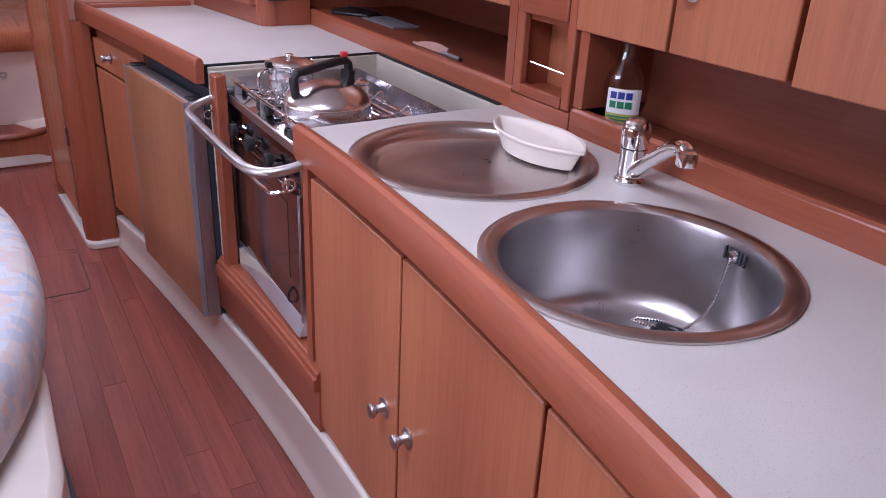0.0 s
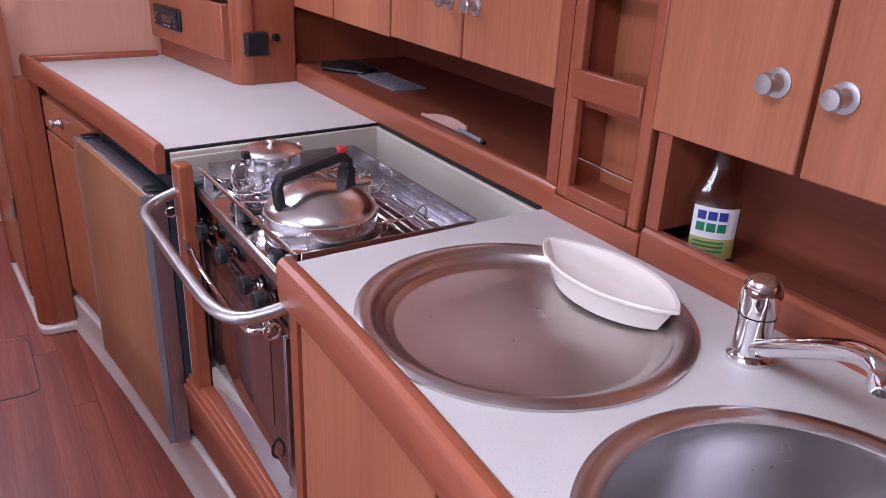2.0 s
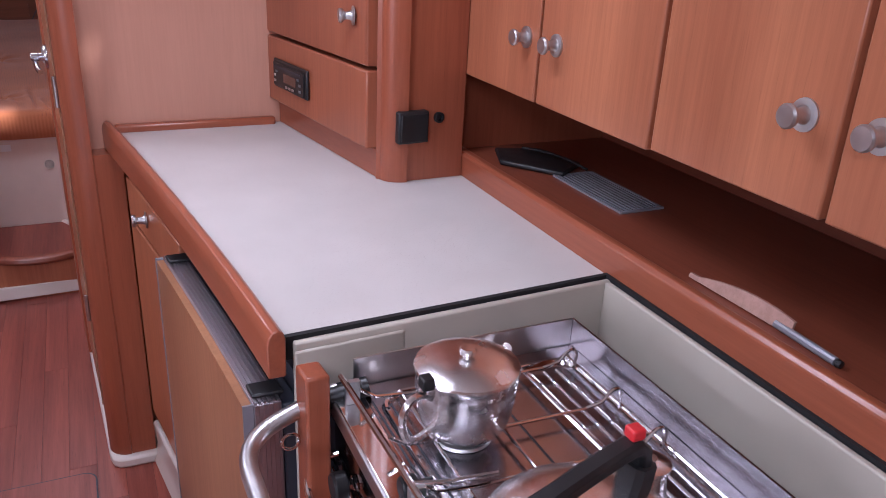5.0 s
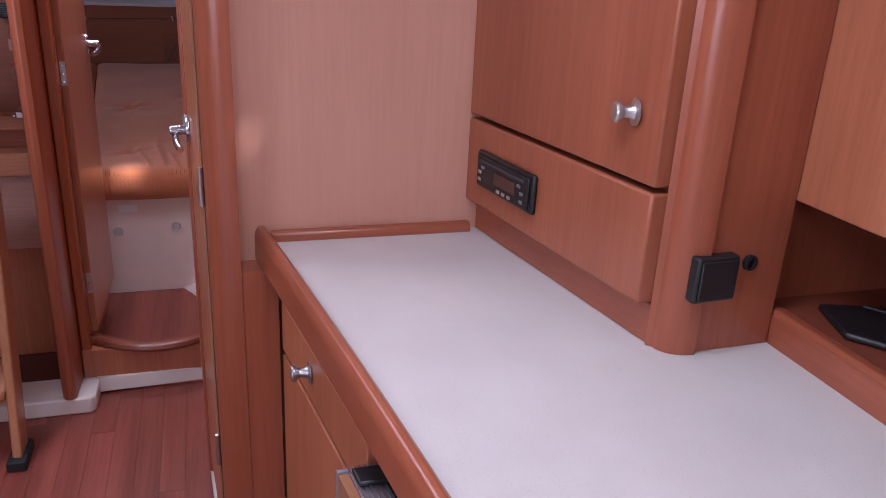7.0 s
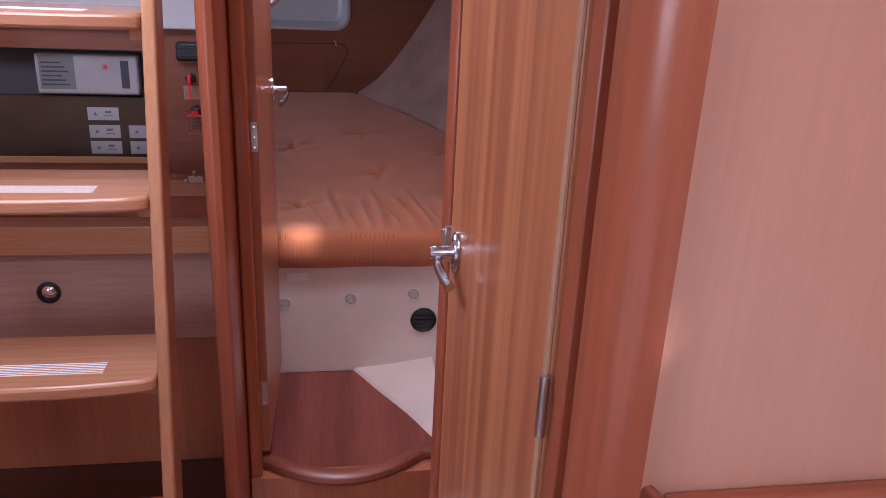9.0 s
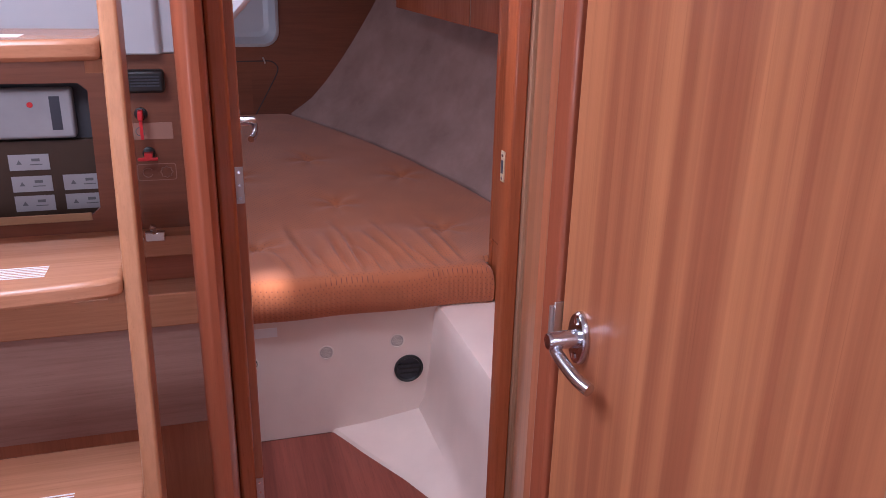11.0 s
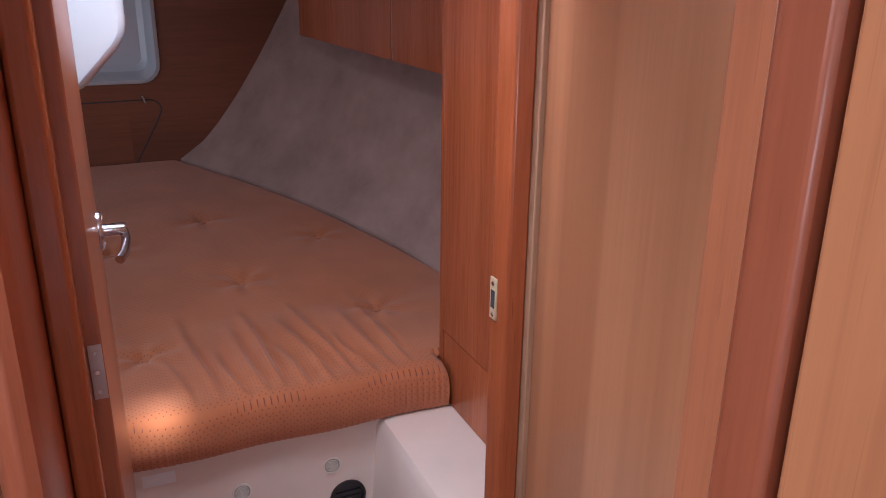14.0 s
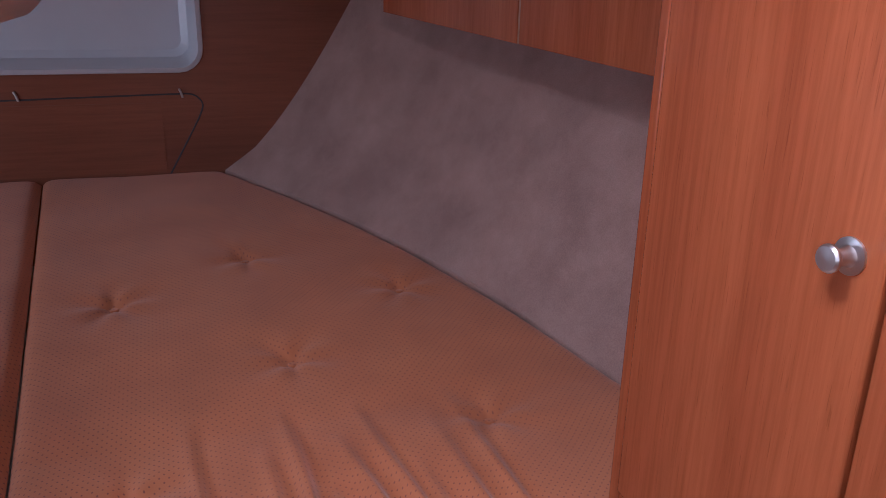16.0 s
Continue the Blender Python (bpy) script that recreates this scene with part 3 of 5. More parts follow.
hull_rows = []
for i in range(30):
    y = 4.9 + 2.25 * i / 29
    col = [(hull_x(y, bed_z(y)) - 0.01, y, 0.40)] + [(hull_x(y, z), y, z) for z in (bed_z(y) + 0.9 * j / 12 for j in range(13))]
    hull_rows.append(col + [(x + 0.03, y, z) for x, y, z in col[::-1]])
setting("wall_hull", loft(hull_rows), CARPET, "grey carpet lining on the curved hull side", "wall")
setting("wall_stern_bulkhead", sheet_with_holes([(-1.3, 0.30), (1.85, 0.30), (1.85, CEIL), (-1.3, CEIL)], [rounded(-0.55, 0.565, 1.045, 1.55, 0.06)], 0, 0.03), STERN_X, "dark veneered bulkhead behind the berth", "wall").matrix_world = Matrix.Translation((0, 7.075, 0)) @ pose(0, 0, 0, 90, 0, 0)

# ---- galley: worktop ----
worktop = thing("worktop", (1.15, 1.6, 0.9), "white speckled laminate worktop with cherry fiddle rails", "worktop")
near = [(1.405, 0.30), (1.405, 1.532)] + [(fx(1.505) + 0.006, 1.512)] + [(fx(y) + 0.0045, y) for y in [1.49 - 1.19 * i / 16 for i in range(17)]]
SINK, TRAY = (1.104, 0.775), (1.140, 1.234)
part("near_top", sheet_with_holes(near, [circle(*SINK, 0.196), circle(*TRAY, 0.205)], 0.872, 0.90), LAMINATE, worktop, "white speckled laminate")
far = [(1.405, 2.168), (1.405, 2.70), (1.26, 2.72), (1.20, 3.236)] + [(0.757, 3.234)] + [(fx(y), y) for y in [3.22 - 1.079 * i / 14 for i in range(15)]]
part("far_top", prism(far, 0.872, 0.90), LAMINATE, worktop, "white speckled laminate")
FID = [(-0.036, 0.860), (-0.002, 0.860), (-0.001, 0.913), (-0.005, 0.921), (-0.014, 0.926), (-0.026, 0.924), (-0.034, 0.916), (-0.037, 0.905)]
NEAR_FID = [(-0.020, 0.842), (0.003, 0.842), (0.004, 0.904), (0.001, 0.911), (-0.005, 0.9145), (-0.014, 0.914), (-0.021, 0.908), (-0.0235, 0.898), (-0.0225, 0.86)]
part("front_rail_near", bowed(0.30, 1.508, NEAR_FID), TRIM_Y, worktop, "cherry fiddle rail", 0.002)
part("front_rail_far", bowed(2.112, 3.236, [(o * 0.66, z) for o, z in FID]), TRIM_Y, worktop, "cherry fiddle rail", 0.002)
part("end_rail", box(0.757, 1.135, 3.212, 3.2345, 0.895, 0.918), TRIM_X, worktop, edge=0.006)
BACK = [(1.4055, 0.86), (1.43, 0.86), (1.43, 0.944), (1.424, 0.951), (1.412, 0.951), (1.4055, 0.944)]
for name, y0, y1 in (("back_rail_far", 1.505, 2.735), ("back_rail_near", 0.30, 1.298)):
    part(name, loft([[(x, y, z) for x, z in BACK] for y in (y0, y1)]), TRIM_Y, worktop, "cherry rail along the wall", 0.002)
part("back_rail_step", box(1.4035, 1.43, 1.300, 1.5035, 0.86, 0.937), TRIM_Y, worktop, edge=0.002)
# dark seal round the stove opening
part("seal", prism([(0.885, 2.1325), (1.405, 2.1600), (1.405, 2.1675), (0.885, 2.1403)], 0.871, 0.9035), RUBBER, worktop, "black rubber seal")
part("seal", box(1.399, 1.4052, 1.534, 2.160, 0.885, 0.9035), RUBBER, worktop, "black rubber seal")

# ---- sink and drainer ----
sink = thing("sink", (*SINK, 0.72), "round satin stainless sink let into the worktop", "sink")
part("rim", lathe([(0.2096, 0.9005), (0.2096, 0.9035), (0.2044, 0.9065), (0.1967, 0.9075), (0.1872, 0.9045), (0.1819, 0.900)], (*SINK, 0), 96, caps=False), TRAY_STEEL, sink, "rolled steel rim")
part("bowl", lathe([(0.1819, 0.900), (0.1795, 0.89), (0.1767, 0.84), (0.1729, 0.785), (0.1643, 0.762), (0.1509, 0.750), (0.1337, 0.746), (0.0400, 0.742), (0.0000, 0.7418)], (*SINK, 0), 96, caps=False), SINK_STEEL, sink)
DRAIN = (1.222, 0.800)
part("drain", lathe([(0.027, 0.744), (0.027, 0.7485), (0.023, 0.7495), (0.018, 0.7465), (0.0, 0.746)], (*DRAIN, 0), 28), RUBBER, sink, "black rubber drain plug")
OVA = math.atan2(0.757 - SINK[1], 1.282 - SINK[0])
for i in range(6):
    a = OVA + (i - 2.5) * 0.042
    c, s = math.cos(a), math.sin(a)
    m = Matrix.Translation((SINK[0] + 0.1755 * c, SINK[1] + 0.1755 * s, 0.880)) @ pose(0, 0, 0, 0, 0, math.degrees(a))
    bm = box(-0.002, 0.003, -0.0018, 0.0018, -0.010, 0.010)
    bmesh.ops.transform(bm, matrix=m, verts=bm.verts)
    # dark block drawn for the shade in the slot
    part("overflow_slot", bm, INK, sink, edge=0.001)
part("overflow_screw", lathe([(0.009, 0), (0.009, 0.004), (0.006, 0.008), (0.0, 0.009)], m=Matrix.Translation((SINK[0] + 0.1735 * math.cos(OVA), SINK[1] + 0.1735 * math.sin(OVA), 0.880)) @ pose(0, 0, 0, 0, 0, math.degrees(OVA)) @ TOWARD_AISLE, steps=16), CHROME, sink)
chain = [Vector((SINK[0] + 0.166 * math.cos(OVA), SINK[1] + 0.166 * math.sin(OVA), 0.876))]
TOUCH = Vector((1.243, 0.792, 0.752))
LIE = [TOUCH, Vector((1.232, 0.830, 0.7495)), Vector((1.208, 0.852, 0.7490)), Vector((1.196, 0.850, 0.7490)), Vector((1.200, 0.838, 0.7490)), Vector((1.212, 0.818, 0.7510))]
for i in range(1, 44):
    v = i / 43
    p = chain[0].lerp(TOUCH, v)
    p += Vector((0.010, -0.004, -0.020)) * math.sin(math.pi * v)
    chain.append(p)
for a, b in zip(LIE, LIE[1:]):
    n = max(2, int((b - a).length / 0.0042))
    chain += [a.lerp(b, k / n) for k in range(1, n + 1)]
bm = bmesh.new()
for p in chain:
    bmesh.ops.create_icosphere(bm, subdivisions=1, radius=0.0032, matrix=Matrix.Translation(p))
tube(chain, 0.0009, 5, bm)
part("plug_chain", bm, CHROME, sink, "beaded steel chain")

tray = thing("draining_tray", (*TRAY, 0.88), "round worn stainless draining dish let into the worktop", "drainer")
part("rim", lathe([(0.222, 0.9005), (0.222, 0.9035), (0.216, 0.9065), (0.208, 0.9075), (0.198, 0.905), (0.192, 0.899)], (*TRAY, 0), 96, caps=False), STEEL, tray, "rolled steel rim")
part("pan", lathe([(0.192, 0.899), (0.187, 0.8905), (0.180, 0.887), (0.176, 0.886), (0.172, 0.8835), (0.168, 0.8825), (0.10, 0.8815), (0.0, 0.881)], (*TRAY, 0), 96, caps=False), TRAY_STEEL, tray, "worn steel pan")

# ---- tap ----
tap = thing("tap", (1.312, 1.016, 0.9), "chrome single-lever mixer tap with swivel spout", "tap")
TB = Matrix.Translation((1.312, 1.016, 0.9))
part("base", lathe([(0.026, 0), (0.026, 0.006), (0.0225, 0.010), (0.0215, 0.014), (0.0215, 0.055), (0.0225, 0.058), (0.0225, 0.061)], m=TB, steps=36), CHROME, tap)
part("cap", lathe([(0.0220, 0.0625), (0.0235, 0.068), (0.0235, 0.092), (0.021, 0.101), (0.015, 0.106), (0.0, 0.108)], m=TB, steps=36), CHROME, tap)
part("lever", lathe([(0.0165, 0), (0.0165, 0.003), (0.013, 0.006), (0.0, 0.007)], m=TB @ Matrix.Translation((-0.006, -0.002, 0.1035)) @ pose(0, 0, 0, 0, -12, 0), steps=24), STEEL, tap)
part("spout", tube([(1.305, 1.004, 0.922), (1.27, 0.935, 0.970), (1.240, 0.872, 1.010), (1.228, 0.846, 1.021), (1.217, 0.826, 1.024), (1.211, 0.815, 1.019)], 0.0115, 14, smooth=2), CHROME, tap)
part("aerator", lathe([(0.012, -0.002), (0.0145, 0), (0.0145, 0.012), (0.0135, 0.018), (0.008, 0.021), (0, 0.021)], (1.211, 0.815, 1.006), 24), CHROME, tap)

# ---- oval dish on the drainer ----
dish = thing("oven_dish", (1.284, 1.238, 0.886), "cream glazed oval oven dish with pointed lips, lying on the drainer", "dish")


def lens_ring(cx, cy, half, wide, z, k=64):
    out = []
    for i in range(k):
        a = 2 * math.pi * i / k
        c, s = math.cos(a), math.sin(a)
        out.append((cx + wide * math.copysign(abs(s) ** 1.6, s), cy + half * math.copysign(abs(c) ** 0.94, c), z))
    return out


DC = (1.284, 1.238)
DISH = ((0.098, 0.043, 0.8855), (0.104, 0.047, 0.887), (0.122, 0.056, 0.917), (0.126, 0.058, 0.921), (0.134, 0.0605, 0.9235), (0.135, 0.061, 0.927), (0.133, 0.0595, 0.929), (0.126, 0.0545, 0.9275), (0.121, 0.051, 0.919), (0.106, 0.043, 0.896), (0.096, 0.037, 0.8925), (0.05, 0.018, 0.8915))
part("bowl", loft([lens_ring(*DC, *d) for d in DISH]), CERAMIC, dish)
for i, (ox, oy) in enumerate(((0, 0), (0.006, 0.006), (-0.005, 0.008), (0.002, 0.016), (0.009, -0.006), (-0.006, -0.007))):
    part("speck", lathe([(0.0016, 0.8914), (0.0014, 0.8928)], (DC[0] + ox, DC[1] - 0.05 + oy, 0), 8), INK, dish)

# ---- washing-up bottle ----
bottle = thing("soap_bottle", (1.480, 1.226, 0.9138), "clear plastic washing-up bottle with white and lime label", "bottle")
BM = Matrix.Translation((1.478, 1.232, 0.9138)) @ pose(0, 0, 0, 0, 0, 36) @ Matrix.Scale(0.95, 4)


def oval(rx, ry, z, m, k=32):
    return [m @ Vector((rx * math.cos(2 * math.pi * i / k), ry * math.sin(2 * math.pi * i / k), z)) for i in range(k)]


part("body", loft([oval(a, b, z, BM) for a, b, z in ((0.022, 0.036, 0), (0.026, 0.040, 0.006), (0.026, 0.041, 0.10), (0.024, 0.034, 0.120), (0.017, 0.020, 0.142), (0.014, 0.014, 0.172), (0.013, 0.013, 0.20))]), BOTTLE, bottle, "clear plastic body")
part("liquid", loft([oval(a, b, z, BM) for a, b, z in ((0.021, 0.035, 0.002), (0.0245, 0.0385, 0.008), (0.0245, 0.0395, 0.02))]), clear("pale_soap", (0.75, 0.85, 0.7), 0.05, 1.33), bottle)
part("neck_rings", lathe([(0.0145 if i % 2 else 0.0128, 0.152 + 0.0035 * i) for i in range(13)], m=BM, steps=24), BOTTLE, bottle)
part("cap", lathe([(0.015, 0.198), (0.015, 0.215), (0.009, 0.222), (0.006, 0.236), (0.0, 0.237)], m=BM, steps=24), STICKER, bottle)


def wrap(z0, z1, a0, a1, off, k=12):
    """A patch that follows the bottle's oval."""
    rings = []
    for z in (z0, z1):
        rings.append([BM @ Vector(((0.026 + off) * math.cos(radians(a)), (0.041 + off) * math.sin(radians(a)), z)) for a in (a0 + (a1 - a0) * i / k for i in range(k + 1))])
    return loft(rings, False, False)


part("label", wrap(0.010, 0.092, 140, 248, 0.0008), LABEL_WHITE, bottle, "white label")
part("label_band", wrap(0.010, 0.042, 140, 248, 0.0014), LABEL_LIME, bottle, "lime label band")
for row, (mat, z) in enumerate(((LABEL_BLUE, 0.072), (LABEL_GREEN, 0.053))):
    for i in range(3):
        part("letter_block", wrap(z, z + 0.014, 152 + 22 * i, 170 + 22 * i, 0.002, 4), mat, bottle)
for z in (0.034, 0.027, 0.020):
    part("print_line", wrap(z, z + 0.003, 150, 215, 0.002, 6), LABEL_GREEN, bottle)


# ---- galley: lower cabinets ----
def bowed_door(parent, y0, y1, z0, z1, knob_at=None, mat=DOOR_Z, off=0.0):
    d = part("door", bowed(y0 + 0.002, y1 - 0.002, slab(off, off + 0.018, z0, z1)), mat, parent, edge=0.003)
    if knob_at:
        ky, kz = knob_at
        knob(fx(ky) + off, ky, kz, d, 0)
    return d


def cabinet(y0, y1, z0, z1, label, name="base_cabinet", off=0.02):
    c = thing(name, (fx(0.5 * (y0 + y1)) + 0.2, 0.5 * (y0 + y1), z0), label, "cabinet")
    part("body", bowed(y0 + 0.001, y1 - 0.001, slab(off, 0.40, z0, min(z1, z1 if name != "base_cabinet" else 0.70))), TRIM_Z, c)
    if name == "base_cabinet":
        part("top_rail", bowed(y0 + 0.001, y1 - 0.001, slab(off, off + 0.018, 0.701, z1)), TRIM_Y, c)
    return c


sink_unit = cabinet(0.30, 1.50, 0.20, 0.868, "cherry sink cabinet with three flat doors and round knobs")
for y0, y1, k in ((1.091, 1.493, (1.143, 0.487)), (0.675, 1.087, (1.045, 0.489)), (0.31, 0.671, None)):
    bowed_door(sink_unit, y0, y1, 0.262 if y1 < 1.09 else 0.226, 0.806, k, off=0.004)
stove_bay = thing("stove_bay", (1.15, 1.85, 0.13), "cherry stove recess with cream liner and ledge", "cabinet")
part("cheek", box(fx(1.5) + 0.002, 1.40, 1.500, 1.530, 0.135, 0.868), TRIM_Z, stove_bay)
part("stile", bowed(2.045, 2.085, slab(0.0, 0.03, 0.36, 0.893)), TRIM_Z, stove_bay, "cherry stile", 0.004)
part("liner_far", prism([(0.905, 2.122), (1.404, 2.1485), (1.404, 2.1595), (0.905, 2.1332)], 0.30, 0.8985), LINER, stove_bay, "cream moulded liner", 0.003)
part("liner_shelf", prism([(0.905, 2.1165), (1.05, 2.1242), (1.058, 2.1300), (0.905, 2.1218)], 0.30, 0.889), LINER, stove_bay, edge=0.006)
part("liner_back", box(1.388, 1.3985, 1.531, 2.1475, 0.30, 0.8985), LINER, stove_bay, "cream moulded liner", 0.003)
part("liner_floor", box(0.94, 1.387, 1.531, 2.108, 0.30, 0.345), LINER, stove_bay)
part("ledge", bowed(1.463, 2.12, [(-0.012, 0.318), (0.10, 0.318), (0.10, 0.376), (0.004, 0.376), (0.0, 0.366), (-0.006, 0.364), (-0.006, 0.352), (-0.012, 0.350)]), TRIM_Y, stove_bay, "stepped cherry ledge", 0.002)
part("apron", bowed(1.463, 2.15, slab(0.0, 0.02, 0.208, 0.317)), TRIM_Y, stove_bay, "cherry apron", 0.002)
part("front_lip", bowed(1.54, 2.04, slab(0.03, 0.04, 0.377, 0.425)), LINER, stove_bay)

fridge = thing("fridge", (0.95, 2.42, 0.14), "front-opening fridge faced in cherry veneer with aluminium edging", "fridge")
part("body", bowed(2.09, 2.675, slab(0.025, 0.42, 0.14, 0.832)), GREY_SEAL, fridge, "blue-grey cabinet body")
FO = -0.050
part("door_panel", bowed(2.1435, 2.652, slab(FO, FO + 0.012, 0.185, 0.806)), FRIDGE_Z, fridge, "cherry veneer door panel")
part("door_core", bowed(2.140, 2.658, slab(FO + 0.0125, FO + 0.05, 0.180, 0.808)), ALU, fridge, "grey aluminium door edge", 0.003)
part("trim_strip", bowed(2.140, 2.1432, slab(FO - 0.001, FO + 0.0125, 0.182, 0.809)), SLAT, fridge)
part("trim_strip", bowed(2.6525, 2.658, slab(FO - 0.001, FO + 0.0125, 0.182, 0.809)), SLAT, fridge)
for i in range(6):
    o = FO + 0.014 + 0.006 * i
    part("edge_rib", bowed(2.140, 2.658, slab(o, o + 0.003, 0.808, 0.8115)), ALU, fridge)
    part("edge_rib", box(fx(2.14) + o, fx(2.14) + o + 0.003, 2.1370, 2.1402, 0.18, 0.808), ALU, fridge)
part("seal", bowed(2.142, 2.656, slab(FO + 0.051, FO + 0.075, 0.19, 0.800)), GREY_SEAL, fridge, "blue-grey door seal", 0.004)
for hy in (2.165, 2.632):
    part("hinge_cap", bowed(hy - 0.016, hy + 0.016, slab(FO + 0.014, FO + 0.056, 0.8115, 0.8175)), BLACK, fridge, "black plastic hinge cap", 0.003)

drawer_unit = cabinet(2.69, 3.165, 0.155, 0.832, "cherry cabinet with a small drawer above a door", "drawer_cabinet")
drw = part("drawer", bowed(2.70, 3.150, slab(0.0, 0.02, 0.718, 0.812)), DOOR_Z, drawer_unit, "small drawer front", 0.003)
knob(fx(2.97), 2.97, 0.768, drw)
part("door", bowed(2.70, 3.150, slab(0.0, 0.02, 0.17, 0.708)), DOOR_Z, drawer_unit, edge=0.003)

# ---- galley: overhead cabinets and shelves ----
UX = 1.405


def overhead(y0, y1, z0, doors, label):
    c = thing("overhead_cabinet", (UX + 0.15, 0.5 * (y0 + y1), z0), label, "cabinet", "overhead galley cabinets")
    part("body", box(UX + 0.021, 1.80, y0 + 0.001, y1 - 0.001, z0 + 0.004, 1.62), TRIM_Y, c)
    for a, b, ky in doors:
        d = part("door", box(UX, UX + 0.02, a + 0.002, b - 0.002, z0, 1.55), DOOR_Z, c, edge=0.003)
        knob(UX, ky, z0 + 0.105, d)


overhead(2.118, 2.742, 1.110, ((2.428, 2.742, 2.468), (2.118, 2.424, 2.372)), "cherry overhead cabinet with two flat doors and satin knobs")
overhead(1.533, 2.116, 1.113, ((1.824, 2.114, 1.872), (1.533, 1.820, 1.778)), "cherry overhead cabinet with two flat doors and satin knobs")
overhead(0.83, 1.312, 1.100, ((1.070, 1.310, 1.118), (0.83, 1.066, 1.030)), "cherry overhead cabinet above the sink")
overhead(0.30, 0.826, 1.096, ((0.57, 0.824, 0.62), (0.30, 0.566, 0.52)), "cherry overhead cabinet above the sink")
# shelves and backs carry the recess shade in their darker cherry
setting("shelf_far", box(1.43, 1.85, 1.534, 2.735, 0.915, 0.945), DARK_Y, "cherry shelf below the overhead cabinets, darkened for its shade", "shelf")
setting("shelf_near", box(1.43, 1.85, 0.30, 1.298, 0.890, 0.913), DARK_Y, "cherry shelf behind the tap, darkened for its shade", "shelf")
setting("shelf_back_near", box(1.585, 1.60, 0.30, 1.298, 0.9135, 1.10), DARK_Y, "cherry panel behind the sink, darkened for its shade", "wall")
setting("shelf_back_far", box(1.785, 1.80, 1.535, 2.735, 0.946, 1.112), DARK_Y, "cherry panel behind the shelf, darkened for its shade", "wall")
setting("shelf_cheek", box(1.407, 1.80, 1.5035, 1.5325, 0.952, 1.62), TRIM_Z, "cherry divider", "wall")
setting("shelf_cheek_near", box(1.412, 1.584, 1.272, 1.298, 0.9525, 1.10), TRIM_Z, "cherry cheek between rack and near shelf", "wall")
setting("wall_hull_galley_near", box(1.801, 1.849, -1.6, 3.23, 0.0, CEIL), DARK_Y, "hull lining behind the cabinets, darkened for its shade", "wall")

rack = thing("spice_rack", (1.44, 1.415, 0.952), "open cherry rack with rail fronts and a steel retaining bar", "rack")
RY0, RY1 = 1.308, 1.502
part("stile", box(1.4055, 1.424, RY1 - 0.028, RY1, 0.9385, 1.62), TRIM_Z, rack, edge=0.004)
part("stile", box(1.4055, 1.424, RY0, RY0 + 0.024, 0.9385, 1.62), TRIM_Z, rack, edge=0.004)
part("side", box(1.4245, 1.54, RY1 - 0.014, RY1 - 0.001, 0.953, 1.62), TRIM_Z, rack)
part("side", box(1.4245, 1.54, RY0 + 0.001, RY0 + 0.014, 0.953, 1.62), TRIM_Z, rack)
part("back", box(1.490, 1.505, RY0 + 0.0145, RY1 - 0.0145, 0.953, 1.62), DOOR_Z, rack, "paler cherry back")
for z in (0.942, 1.095, 1.27):
    part("shelf", box(1.4245, 1.4895, RY0 + 0.0145, RY1 - 0.0145, z, z + 0.012), TRIM_Y, rack)
part("rail", box(1.4035, 1.424, RY0 + 0.0245, RY1 - 0.0285, 0.9387, 0.963), TRIM_Y, rack, edge=0.003)
for z in (1.109, 1.292):
    part("rail", box(1.4025, 1.418, RY0 + 0.0245, RY1 - 0.014, z, z + 0.047), TRIM_Y, rack, edge=0.004)
part("bar", tube([(1.420, RY0 + 0.022, 1.006), (1.420, RY1 - 0.026, 1.010)], 0.0020, 8), CHROME, rack, "thin steel bar")

# ---- drawer block at the end of the counter ----
BX = lambda y: 1.145 - 0.155 * (y - 3.235)
block = thing("locker_block", (1.3, 2.95, 0.9), "cherry locker block standing on the counter, with rounded corner", "cabinet")
corner = [(BX(2.712) + 0.006 + 0.045 * (1 - math.cos(radians(a))), 2.712 - 0.034 * math.sin(radians(a))) for a in range(0, 91, 10)]
part("corner_post", prism([(BX(2.7185), 2.7185)] + corner + [(1.275, 2.690), (1.268, 2.7185)], 0.9005, CEIL), TRIM_Z, block, "rounded cherry corner", 0.0)
part("carcass", prism([(BX(3.234) + 0.02, 3.234), (BX(2.7195) + 0.02, 2.7195), (1.275, 2.7195), (1.2755, 2.776), (1.80, 2.776), (1.80, 3.234)], 0.9005, CEIL), TRIM_Z, block)
part("side_panel", prism([(1.2755, 2.686), (1.403, 2.690), (1.404, 2.736), (1.80, 2.737), (1.80, 2.775), (1.2755, 2.775)], 0.9005, CEIL), TRIM_Z, block, "cherry panel with socket")


def skew(y0, y1, z0, z1, o0, o1):
    return prism([(BX(y0) + o0, y0), (BX(y1) + o0, y1), (BX(y1) + o1, y1), (BX(y0) + o1, y0)], z0, z1)


part("skirting", skew(2.720, 3.233, 0.9007, 0.960, 0.004, 0.0195), TRIM_Y, block, edge=0.002)
part("radio_panel", skew(2.722, 3.232, 0.963, 1.118, -0.02, 0.0195), BLOCK_Z, block, "cherry panel holding the radio", 0.004)
ud = part("door", skew(2.722, 3.232, 1.126, 1.62, -0.02, 0.0195), BLOCK_Z, block, "cherry locker door", 0.004)
knob(BX(2.775) - 0.02, 2.775, 1.215, ud, -9)

